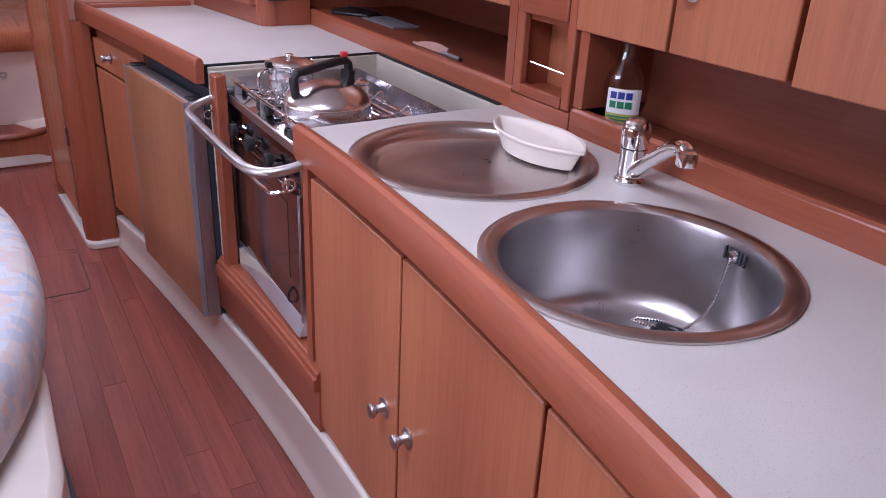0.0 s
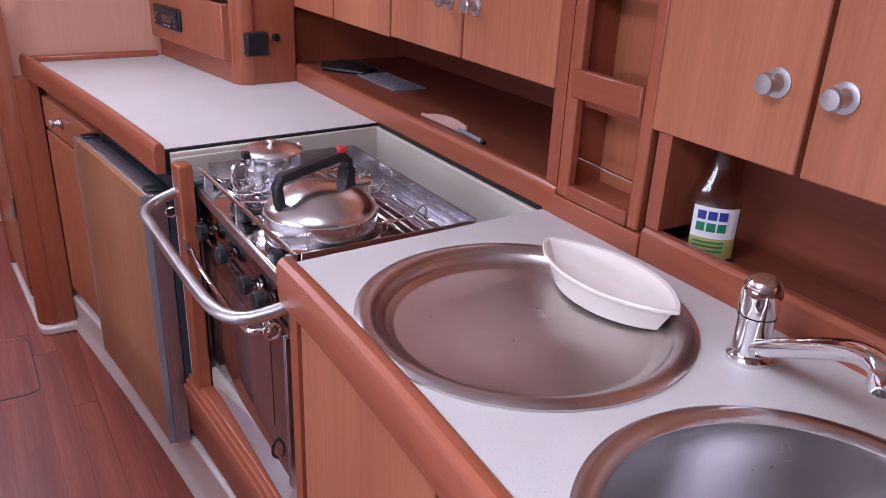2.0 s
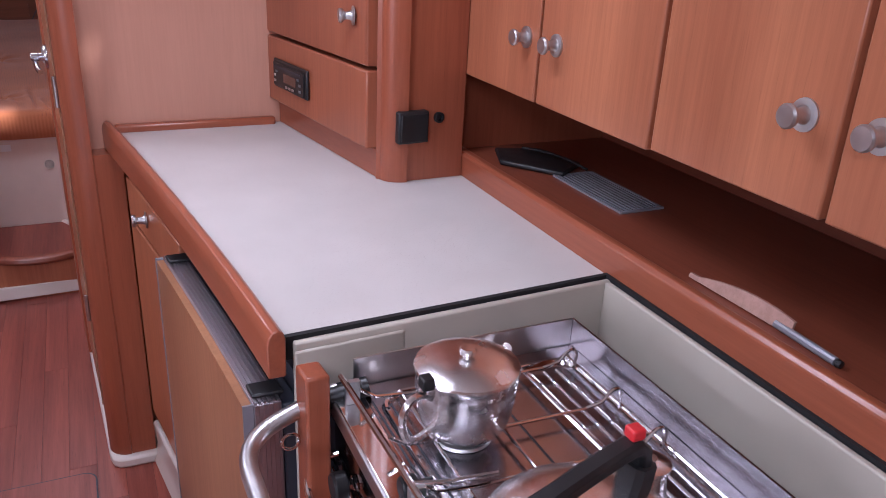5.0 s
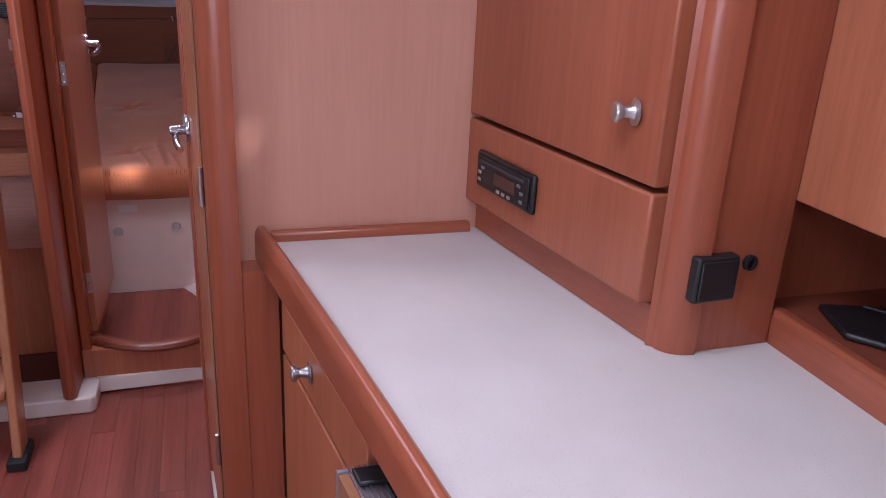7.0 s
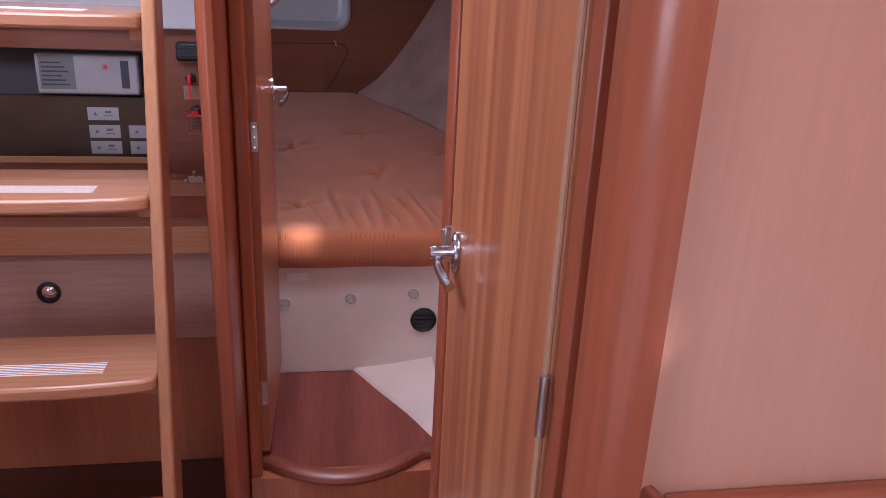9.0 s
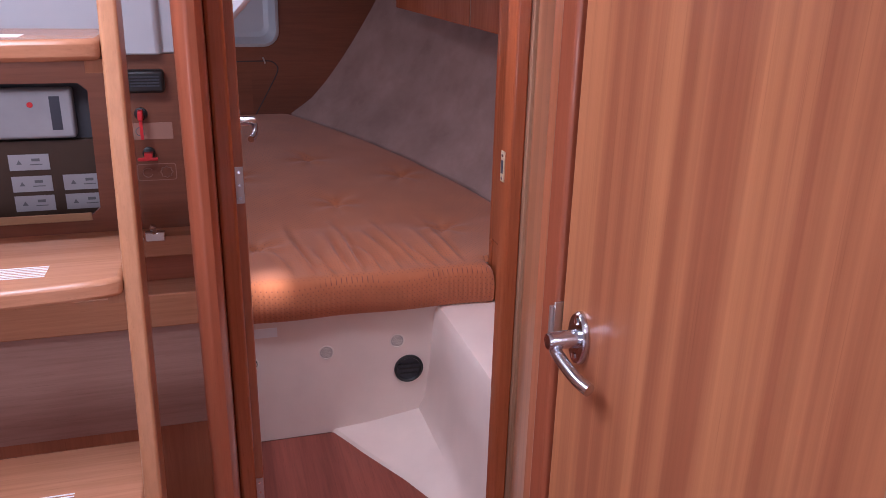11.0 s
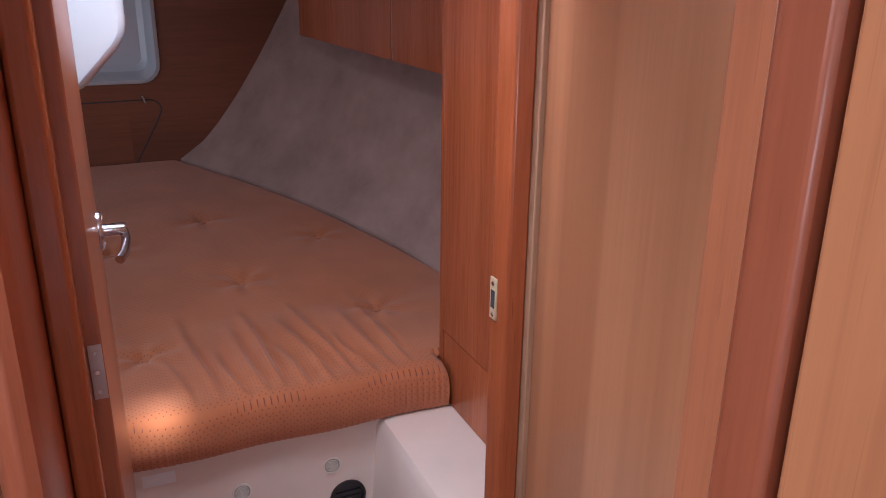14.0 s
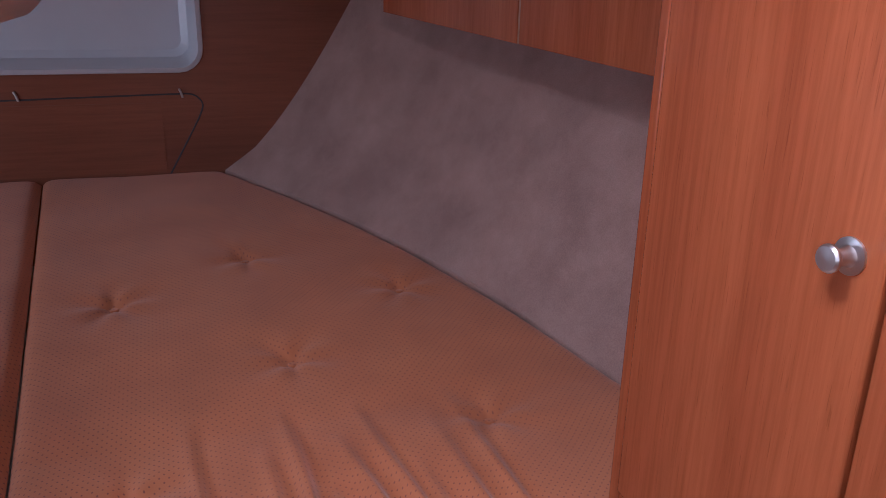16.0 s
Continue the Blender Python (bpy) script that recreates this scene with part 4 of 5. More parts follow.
radio = thing("car_radio", (1.14, 3.08, 1.04), "black car radio with silver buttons let into the panel", "radio")
part("bezel", skew(2.985, 3.175, 1.005, 1.072, -0.029, -0.0205), BLACK, radio, "black bezel", 0.005)
part("face", skew(2.995, 3.168, 1.010, 1.064, -0.032, -0.0292), BLACK, radio, edge=0.002)
part("slot", skew(3.010, 3.160, 1.053, 1.058, -0.0332, -0.0322), INK, radio)
part("display", skew(3.035, 3.105, 1.025, 1.046, -0.0330, -0.0321), DARK_GLASS, radio)
for y, z in ((3.155, 1.022), (3.155, 1.035), (3.145, 1.045), (3.012, 1.02), (3.012, 1.034), (3.022, 1.045), (3.07, 1.016), (3.088, 1.016), (3.052, 1.016)):
    part("button", skew(y - 0.005, y + 0.005, z - 0.003, z + 0.003, -0.0345, -0.0321), SATIN if y > 3.15 or z < 1.018 else STICKER, radio, edge=0.001)
outlet = thing("power_socket", (1.31, 2.685, 1.01), "black socket cover on the panel", "socket")
OM = Matrix.Translation((1.252, 2.6805, 0.0)) @ pose(0, 0, 0, 0, 0, 4)


def on_panel(x0, x1, z0, z1, y0, y1):
    bm = box(x0, x1, y0, y1, z0, z1)
    bmesh.ops.transform(bm, matrix=OM, verts=bm.verts)
    return bm


part("plate", on_panel(0.0, 0.066, 0.982, 1.046, -0.014, 0.006), BLACK, outlet, edge=0.004)
part("cover", on_panel(0.004, 0.062, 0.986, 1.042, -0.018, -0.0142), BLACK, outlet, edge=0.004)
part("din_socket", lathe([(0.011, -0.004), (0.011, 0.008), (0.007, 0.009), (0.006, 0.004), (0, 0.004)], m=OM @ Matrix.Translation((0.094, 0.004, 1.028)) @ pose(0, 0, 0, 90, 0, 0), steps=20), BLACK, outlet, "round black socket")

# ---- things on the far shelf ----
board = thing("cutting_board", (1.47, 1.98, 0.946), "pale bent cutting sheet leaning behind the shelf rail", "board")
prof = [(1.86 + 0.18 * i / 20, max(0.006, 0.021 * math.sin(math.pi * min(1.0, 0.28 + 0.72 * i / 20)) ** 0.8)) for i in range(21)]
bb = loft([[(1.447 + 0.05 * h, y, 0.947), (1.447 + 0.35 * h, y, 0.947 + h), (1.451 + 0.35 * h, y, 0.947 + h), (1.451 + 0.05 * h, y, 0.947)] for y, h in prof])
part("sheet", bb, PALE_X, board)
knife = thing("knife", (1.45, 1.84, 0.946), "grey-handled kitchen knife on the shelf", "knife")
part("handle", tube([(1.452, 1.885, 0.9506), (1.446, 1.79, 0.9506)], 0.0055, 10), SLAT, knife)
part("tip", lathe([(0.0054, 0), (0.0045, 0.006), (0, 0.007)], m=Matrix.Translation((1.4458, 1.788, 0.9506)) @ pose(0, 0, 0, 90, 0, 0), steps=10), BLACK, knife)
clipb = thing("black_case", (1.50, 2.57, 0.946), "flat black plastic case with a cable on the shelf", "case")
part("case", prism([(1.445, 2.60), (1.525, 2.49), (1.60, 2.545), (1.575, 2.66), (1.48, 2.69)], 0.946, 0.956), BLACK, clipb, edge=0.004)
part("cable", tube([(1.53, 2.66, 0.959), (1.56, 2.60, 0.963), (1.575, 2.53, 0.960), (1.585, 2.50, 0.954)], 0.003, 8, smooth=2), BLACK, clipb)
vent = thing("shelf_vent", (1.565, 2.41, 0.946), "long slotted metal vent let into the shelf", "vent")
part("frame", sheet_with_holes([(1.510, 2.285), (1.602, 2.285), (1.602, 2.505), (1.510, 2.505)], [[(1.515, 2.291), (1.597, 2.291), (1.597, 2.499), (1.515, 2.499)]], 0.9455, 0.949), SLAT, vent)
# dark plate gives the shade between the slats
part("shade_backing", box(1.5145, 1.5975, 2.2905, 2.4995, 0.9452, 0.9462), INK, vent)
for i in range(9):
    part("slat", box(1.518 + 0.009 * i, 1.5214 + 0.009 * i, 2.2915, 2.4985, 0.9464, 0.9485), SLAT, vent)
under = thing("cabinet_lamp", (1.55, 2.1, 1.10), "round black fitting under the overhead cabinet", "lamp")
part("puck", lathe([(0.03, 1.092), (0.032, 1.098), (0.032, 1.1125)], (1.53, 2.03, 0), 24), BLACK, under)
part("box", box(1.50, 1.56, 2.09, 2.20, 1.094, 1.1135), BLACK, under, edge=0.004)

# ---- cooker ----
cook = thing("cooker", (1.12, 1.85, 0.36), "gimballed stainless two-burner marine cooker with oven and crash bar", "cooker")
CX0, CX1, CY0, CY1 = 0.944, 1.303, 1.590, 2.098
part("oven_body", box(CX0 + 0.010, CX1, CY0 + 0.004, CY1 - 0.004, 0.385, 0.832), STEEL, cook, "stainless oven body", 0.004)
part("hob_floor", box(CX0 + 0.02, CX1 - 0.004, CY0 + 0.005, CY1 - 0.005, 0.833, 0.837), HOB, cook, "dark polished hob plate")
for gx in (1.205, 1.224, 1.243):
    part("groove", tube([(gx, 1.66, 0.8378), (gx, 2.04, 0.8374)], 0.0024, 6), CHROME, cook)
for gx in (0.985, 1.005, 1.135):
    part("groove", tube([(gx, 1.64, 0.8372), (gx, 2.055, 0.8372)], 0.0014, 6), INK, cook)
part("back_guard", box(CX1 - 0.003, CX1, CY0, CY1, 0.832, 0.878), HOB, cook, "dull steel back guard")
part("side_guard", prism([(CX0 + 0.03, CY1 - 0.003), (CX1 - 0.0035, CY1 - 0.003), (CX1 - 0.0035, CY1), (CX0 + 0.03, CY1)], 0.832, 0.878), STEEL, cook)
part("side_guard", prism([(CX0 + 0.03, CY0), (CX1 - 0.0035, CY0), (CX1 - 0.0035, CY0 + 0.003), (CX0 + 0.03, CY0 + 0.003)], 0.832, 0.874), STEEL, cook)
ring_o, ring_i = rounded(0.990, 1.280, 1.632, 2.065, 0.035), rounded(1.000, 1.270, 1.642, 2.055, 0.028)
part("pan_rim", loft([[(x, y, 0.8372) for x, y in ring_o], [(x, y, 0.843) for x, y in rounded(0.993, 1.277, 1.635, 2.062, 0.034)], [(x, y, 0.843) for x, y in rounded(0.997, 1.273, 1.639, 2.058, 0.03)], [(x, y, 0.8374) for x, y in ring_i]], caps=False), CHROME, cook)
part("control_panel", loft([[(0.948, y, 0.728), (0.970, y, 0.728), (0.970, y, 0.832), (0.954, y, 0.835), (0.946, y, 0.818)] for y in (CY0, CY1)]), DARK_STEEL, cook, "stainless control panel", 0.002)
part("top_trim", box(0.940, 0.978, CY0, CY1, 0.8365, 0.842), CHROME, cook, edge=0.002)
part("front_lip", box(0.937, 0.9445, CY0, CY1, 0.818, 0.840), STEEL, cook, "folded steel lip", 0.002)
part("fascia_tube", tube([(0.940, CY0 + 0.01, 0.740), (0.940, CY1 - 0.01, 0.740)], 0.0042, 8), CHROME, cook, "thin chrome tube")
for y, reach in ((2.002, 0), (1.875, 1), (1.735, 0), (1.668, 0)):
    m = Matrix.Translation((0.946, y, 0.766)) @ TOWARD_AISLE
    kn = part("control_knob", lathe([(0.0155, 0.012), (0.0178, 0.014), (0.0180, 0.027), (0.0155, 0.030), (0.0, 0.031)], m=m, steps=24), BLACK, cook, "black control knob")
    part("shaft", lathe([(0.0105, 0.0), (0.0105, 0.004), (0.0075, 0.005), (0.0075, 0.0118)], m=m, steps=6), CHROME, kn, "chrome hexagonal collar")
    if reach:
        part("grip", box(0.930, 0.937, y + 0.014, y + 0.046, 0.770, 0.777), BLACK, kn, "black spring lever", 0.002)
door = part("oven_door", box(0.944, 0.954, CY0 + 0.014, CY1 - 0.014, 0.428, 0.722), DARK_GLASS, cook, "dark glass oven door", 0.003)
part("door_window", box(0.9428, 0.9438, CY0 + 0.085, CY1 - 0.06, 0.500, 0.688), OVEN_PANE, door, "smoked brown pane")
for y0, y1 in ((CY0 + 0.0005, CY0 + 0.0055), (CY0 + 0.008, CY0 + 0.0135), (CY1 - 0.0135, CY1 - 0.008)):
    part("door_edge", box(0.941, 0.954, y0, y1, 0.42, 0.728), SATIN, door, edge=0.001)
part("lower_panel", loft([[(0.930, y, 0.384), (0.954, y, 0.384), (0.954, y, 0.427), (0.946, y, 0.427), (0.936, y, 0.404)] for y in (CY0 + 0.002, CY1 - 0.004)]), PALE_STEEL, cook, "pale steel lower panel", 0.002)
part("door_lock", tube([(0.943, 1.662, 0.482), (0.934, 1.662, 0.468), (0.932, 1.660, 0.450), (0.940, 1.655, 0.444)], 0.003, 8, smooth=1), BLACK, cook)
part("door_handle", tube([(0.942, 2.058, 0.770), (0.915, 2.064, 0.762), (0.898, 2.058, 0.735), (0.900, 2.02, 0.722), (0.898, 1.99, 0.742), (0.896, 1.95, 0.725), (0.896, 1.66, 0.722), (0.905, 1.645, 0.722), (0.938, 1.64, 0.728)], 0.0048, 10, smooth=2), CHROME, cook, "bent chrome handle")
part("gimbal_ring", tube([(0.915, 1.60 + 0.014 * math.cos(a), 0.755 + 0.014 * math.sin(a)) for a in (2 * math.pi * i / 14 for i in range(15))], 0.003, 8), CHROME, cook)
# pot fiddles and supports
part("pot_bar", tube([(0.962, 1.585, 0.874), (0.948, 2.066, 0.876)], 0.0040, 8), CHROME, cook, "square chrome fiddle bar")
for x, y, z in ((0.955, 1.662, 0.838), (0.962, 1.834, 0.850), (0.956, 1.872, 0.850)):
    part("clamp_knob", lathe([(0.005, -0.014), (0.005, 0.004), (0.0125, 0.005), (0.0125, 0.020), (0.010, 0.022), (0, 0.022)], m=Matrix.Translation((x + 0.016, y, z + 0.006)) @ TOWARD_AISLE, steps=18), BLACK, cook, "small black clamp knob")
for y in (1.596, 1.85, 2.055):
    part("bar_bracket", box(0.950, 0.968, y - 0.004, y + 0.004, 0.842, 0.874), SATIN, cook, edge=0.001)
for y in (1.70, 1.845, 1.93, 2.03):
    part("rack_rod", tube([(0.964, y + 0.012, 0.868), (0.99, y + 0.010, 0.850), (1.15, y + 0.004, 0.850), (1.235, y, 0.852), (1.250, y, 0.871), (1.262, y, 0.871), (1.266, y, 0.862), (1.264, y, 0.842)], 0.0026, 7, smooth=1), CHROME, cook)
for x in (1.02, 1.105, 1.19):
    part("rack_rod", tube([(x, 1.630, 0.840), (x, 1.638, 0.8475), (x, 2.052, 0.8475), (x, 2.06, 0.840)], 0.0024, 7), CHROME, cook)
part("rack_frame", tube([(1.268, 1.63, 0.846), (1.268, 2.06, 0.846)], 0.0024, 7), CHROME, cook)
part("pot_arm", tube([(0.962, 1.600, 0.876), (1.000, 1.597, 0.868), (1.035, 1.594, 0.866), (1.085, 1.593, 0.867), (1.125, 1.610, 0.868), (1.160, 1.655, 0.868), (1.19, 1.70, 0.858)], 0.0030, 8, smooth=1), CHROME, cook, "bent pot arm")
part("pot_arm", tube([(0.956, 1.855, 0.874), (1.00, 1.850, 0.868), (1.05, 1.848, 0.866)], 0.0030, 8), CHROME, cook, "straight pot arm")
for x, y in ((1.06, 1.955), (1.06, 1.70), (1.19, 1.83)):
    b = part("burner", lathe([(0.036, 0.838), (0.034, 0.841), (0.028, 0.842), (0.027, 0.844), (0.030, 0.845), (0.030, 0.849), (0.0, 0.8495)], (x, y, 0), 28), SATIN, cook, "steel burner")
    part("burner_cap", lathe([(0.026, 0.8496), (0.024, 0.8515), (0, 0.852)], (x, y, 0), 24), BLACK, b)
# crash bar
bar = thing("crash_bar", (0.84, 1.8, 0.81), "bent stainless crash bar in front of the cooker", "rail")
part("bar", tube([(0.950, 2.088, 0.842), (0.905, 2.082, 0.832), (0.848, 2.072, 0.816), (0.823, 2.035, 0.810), (0.824, 1.96, 0.810), (0.826, 1.68, 0.808), (0.832, 1.585, 0.806), (0.860, 1.545, 0.806), (0.905, 1.538, 0.812), (0.940, 1.536, 0.820)], 0.0108, 14, smooth=2), SATIN, bar, "brushed steel tube")
part("sleeve", tube([(0.985, 2.07, 0.852), (0.932, 2.078, 0.838)], 0.013, 12), BLACK, bar, "black rubber sleeve")
part("ring", tube([(0.885 + 0.011 * math.cos(a), 2.072, 0.792 + 0.011 * math.sin(a)) for a in (2 * math.pi * i / 14 for i in range(15))], 0.0022, 7), CHROME, bar)
part("ring", tube([(0.905 + 0.013 * math.cos(a), 1.545, 0.775 + 0.013 * math.sin(a)) for a in (2 * math.pi * i / 14 for i in range(15))], 0.0026, 7), CHROME, bar)

# ---- kettle and teapot ----
KC = Vector((1.056, 1.702, 0.852))
kettle = thing("kettle", KC, "stained steel whistling kettle with black handle on the hob", "kettle")
KM = Matrix.Translation(KC)
part("body", lathe([(0.0, 0.0), (0.088, 0.0), (0.095, 0.004), (0.097, 0.012), (0.0972, 0.044), (0.0965, 0.050), (0.093, 0.057), (0.085, 0.066), (0.072, 0.0755), (0.054, 0.084), (0.034, 0.0895), (0.0, 0.092)], m=KM, steps=64), KETTLE_M, kettle, "stained polished steel body")
part("base_band", lathe([(0.0971, 0.0435), (0.0984, 0.0445), (0.0984, 0.0465), (0.0966, 0.0478)], m=KM, steps=64, caps=False), KETTLE_M, kettle)
part("base_plate", lathe([(0.0, -0.0012), (0.092, -0.0012), (0.0985, 0.001), (0.0985, 0.004), (0.0955, 0.0055)], m=KM, steps=64, caps=False), HOB, kettle, "darkened base plate")
KD = Vector((0.978, 0.21, 0)).normalized()
KS = Vector((-KD.y, KD.x, 0))


def kbar(path, wide, tall):
    """A flat black bar in the handle's upright plane: path of (along, up)."""
    rings = []
    for i, (a, h) in enumerate(path):
        p0, p1 = Vector(path[max(i - 1, 0)]), Vector(path[min(i + 1, len(path) - 1)])
        t = (p1 - p0).normalized()
        nrm = Vector((-t.y, t.x))
        c = KC + KD * a + Vector((0, 0, h))
        up = KD * nrm.x + Vector((0, 0, nrm.y))
        rings.append([c + KS * wide * s + up * tall * w for s, w in ((-1, -0.6), (-0.6, -1), (0.6, -1), (1, -0.6), (1, 0.6), (0.6, 1), (-0.6, 1), (-1, 0.6))])
    return loft(rings)


part("handle", kbar([(-0.080, 0.060), (-0.084, 0.085), (-0.086, 0.104), (-0.079, 0.115), (-0.05, 0.119), (-0.01, 0.126), (0.025, 0.131), (0.046, 0.132), (0.055, 0.124), (0.058, 0.100), (0.063, 0.078)], 0.010, 0.0078), BLACK, kettle, "black plastic handle", 0.001)
part("handle_foot", kbar([(0.050, 0.078), (0.054, 0.096), (0.056, 0.110)], 0.014, 0.013), BLACK, kettle)
TR = KC + KD * 0.045
part("trigger", box(TR.x - 0.007, TR.x + 0.007, TR.y - 0.006, TR.y + 0.008, KC.z + 0.139, KC.z + 0.150), RED, kettle, "red whistle trigger", 0.002)
SP = KC + Vector((0.098, 0.043, 0))
part("spout", lathe([(0.021, 0.028), (0.0185, 0.045), (0.0175, 0.056), (0.0205, 0.060), (0.0205, 0.064), (0.013, 0.066), (0.0, 0.067)], (SP.x, SP.y, KC.z + 0.010), 24), KETTLE_M, kettle, "capped steel spout")
part("spout_knob", lathe([(0.004, 0.062), (0.006, 0.068), (0.0, 0.071)], (SP.x, SP.y, KC.z + 0.012), 12), SATIN, kettle)

PC = Vector((1.060, 1.952, 0.868))
pot = thing("teapot", PC, "polished steel teapot with hinged lid on the hob", "teapot")
part("body", lathe([(0.0, -0.0155), (0.038, -0.0155), (0.044, -0.012), (0.0505, -0.003), (0.0545, 0.010), (0.0568, 0.030), (0.0582, 0.046), (0.0575, 0.053), (0.0590, 0.056), (0.0590, 0.063), (0.056, 0.066)], m=Matrix.Translation(PC), steps=48), KETTLE_M, pot, "polished steel body")
lid = part("lid", lathe([(0.0592, 0.0628), (0.0606, 0.0655), (0.0596, 0.0682), (0.0560, 0.0696), (0.0540, 0.0706), (0.042, 0.0742), (0.022, 0.0768), (0.0, 0.0778)], m=Matrix.Translation(PC), steps=48), KETTLE_M, pot, "domed hinged lid")
part("lid_knob", lathe([(0.006, 0.076), (0.006, 0.080), (0.010, 0.082), (0.0105, 0.086), (0.008, 0.088), (0.0, 0.0885)], m=Matrix.Translation(PC), steps=20), KETTLE_M, lid)
PH = Vector((-0.93, -0.36, 0)).normalized()
part("handle", tube([PC + PH * a + Vector((0, 0, h)) for a, h in ((0.055, 0.046), (0.066, 0.056), (0.086, 0.058), (0.098, 0.046), (0.098, 0.026), (0.090, 0.008), (0.076, 0.002), (0.052, 0.006))], 0.0046, 8, smooth=2), KETTLE_M, pot, "looped steel handle")
part("hinge", box(PC.x - 0.066, PC.x - 0.052, PC.y - 0.030, PC.y - 0.014, PC.z + 0.062, PC.z + 0.076), BLACK, pot, "dark lid hinge", 0.002)
part("spout", loft([[PC - PH * a + Vector((0, 0, h)) + Vector((PH.y, -PH.x, 0)) * r * math.cos(q) + Vector((0, 0, 1)) * r * math.sin(q) for q in (2 * math.pi * i / 12 for i in range(12))] for a, h, r in ((0.052, 0.034, 0.018), (0.062, 0.048, 0.012), (0.070, 0.060, 0.008))]), KETTLE_M, pot, "short pouring spout")

# ---- saloon seat by the aisle ----
seat = thing("saloon_seat", (0.0, 1.6, 0.0), "white moulded seat base with pale blue patterned cushion", "seat")
SB = [(0.405, 1.40), (0.41, 1.75), (0.385, 2.10), (0.33, 2.36), (0.20, 2.55), (-0.3, 2.62), (-0.9, 2.62), (-0.9, 0.55), (0.15, 0.55), (0.33, 0.95)]
SB = [(x + 0.004, y) for x, y in SB]
part("base", prism(SB, 0.0, 0.36), GELCOAT, seat, "white moulded base", 0.02)
part("kick_strip", prism([(x + 0.012, y + 0.004) for x, y in SB], 0.0, 0.012), GREY_SEAL, seat, "grey strip at the floor")


def ring_at(off, z):
    c = Vector((-0.25, 1.6))
    return [((Vector(p) - c).normalized() * ((Vector(p) - c).length + off) + c).to_3d() + Vector((0, 0, z)) for p in [(0.15, 1.22), (0.265, 1.43), (0.335, 1.62), (0.375, 1.82), (0.385, 2.0), (0.37, 2.25), (0.32, 2.45), (0.20, 2.58), (-0.1, 2.66), (-0.9, 2.66), (-0.9, 0.8), (-0.05, 0.95)]]


cu = part("cushion", loft([ring_at(0.0, 0.362), ring_at(0.055, 0.372), ring_at(0.074, 0.41), ring_at(0.072, 0.50), ring_at(0.050, 0.535), ring_at(0.0, 0.548), ring_at(-0.10, 0.552)]), SEAT, seat, "faded patterned cushion")
sm = cu.modifiers.new("round", "SUBSURF")
sm.levels = sm.render_levels = 2

# ---- companionway ladder ----
ladder = thing("companionway_ladder", (-0.15, 4.05, 0.0), "varnished companionway ladder with bowed treads", "ladder")


def stringer(x0, x1):
    return loft([[(x0, 3.945 + 0.2 * z, z), (x1, 3.945 + 0.2 * z, z), (x1, 4.030 + 0.2 * z, z), (x0, 4.030 + 0.2 * z, z)] for z in (0.02, 1.70)])


part("stringer", stringer(0.088, 0.114), STEP_Z, ladder, edge=0.005)
part("stringer", stringer(-0.500, -0.474), STEP_Z, ladder, edge=0.005)
for x in (0.076, -0.512):
    part("foot_pad", box(x, x + 0.05, 3.925, 4.045, 0.0, 0.03), RUBBER, ladder, "black rubber foot", 0.004)
for z in (1.295, 0.962, 0.605, 0.225):
    yb = 3.95 + 0.2 * z
    bow = [(0.087 - 0.56 * i / 24, yb - 0.012 - 0.030 * math.sin(math.pi * i / 24) ** 0.5) for i in range(25)]
    tr = part("tread", prism(bow + [(-0.473, yb + 0.19), (0.087, yb + 0.19)], z - 0.030, z), STEP_X, ladder, "bowed varnished tread", 0.007)
    part("tread_support", box(0.062, 0.0875, yb + 0.01, yb + 0.17, z - 0.05, z - 0.0305), STEP_Z, ladder)
    for i in range(7):
        part("grip_line", box(-0.36, -0.02, yb + 0.012 + 0.007 * i, yb + 0.0145 + 0.007 * i, z - 0.0005, z + 0.0008), LABEL_WHITE, tr)

# ---- engine box behind the ladder ----
engine = thing("engine_box", (-0.2, 4.65, 0.0), "veneered engine box with pale front panel and ledges", "engine box")
part("lower_panel", box(-0.75, 0.192, 4.640, 4.70, 0.0, 0.400), DOOR_Z, engine, "cherry lower panel")
part("front_panel", box(-0.75, 0.180, 4.632, 4.70, 0.402, 0.656), PALE_X, engine, "pale mauve-brown lift-out panel", 0.002)
part("ledge", box(-0.75, 0.176, 4.612, 4.70, 0.658, 0.735), STEP_X, engine, "stepped wooden ledge", 0.003)
part("ledge", box(-0.75, 0.172, 4.665, 4.74, 0.80, 0.846), STEP_X, engine, "wooden ledge", 0.003)
part("ledge_back", box(-0.75, 0.185, 4.705, 4.76, 0.40, 0.80), TRIM_X, engine)
cut = [(-0.60, 0.885), (-0.03, 0.885), (-0.012, 0.90), (-0.008, 1.15), (-0.025, 1.165), (-0.60, 1.165)]
up = sheet_with_holes([(-0.75, 0.80), (0.194, 0.80), (0.194, 1.222), (-0.75, 1.222)], [cut], 0, 0.018)
bmesh.ops.transform(up, matrix=Matrix.Translation((0, 4.745, 0)) @ pose(0, 0, 0, 90, 0, 0), verts=up.verts)
part("upper_panel", up, STERN_X, engine, "brown veneer panel with cut-out")
part("batten", box(-0.60, -0.03, 4.722, 4.7265, 0.874, 0.892), BATTEN_X, engine, "pale wooden batten", 0.002)
# black sheet stands in for the shade inside the cut-out
part("cutout_shade_sheet", box(-0.62, 0.0, 4.80, 4.82, 0.86, 1.18), INK, engine)
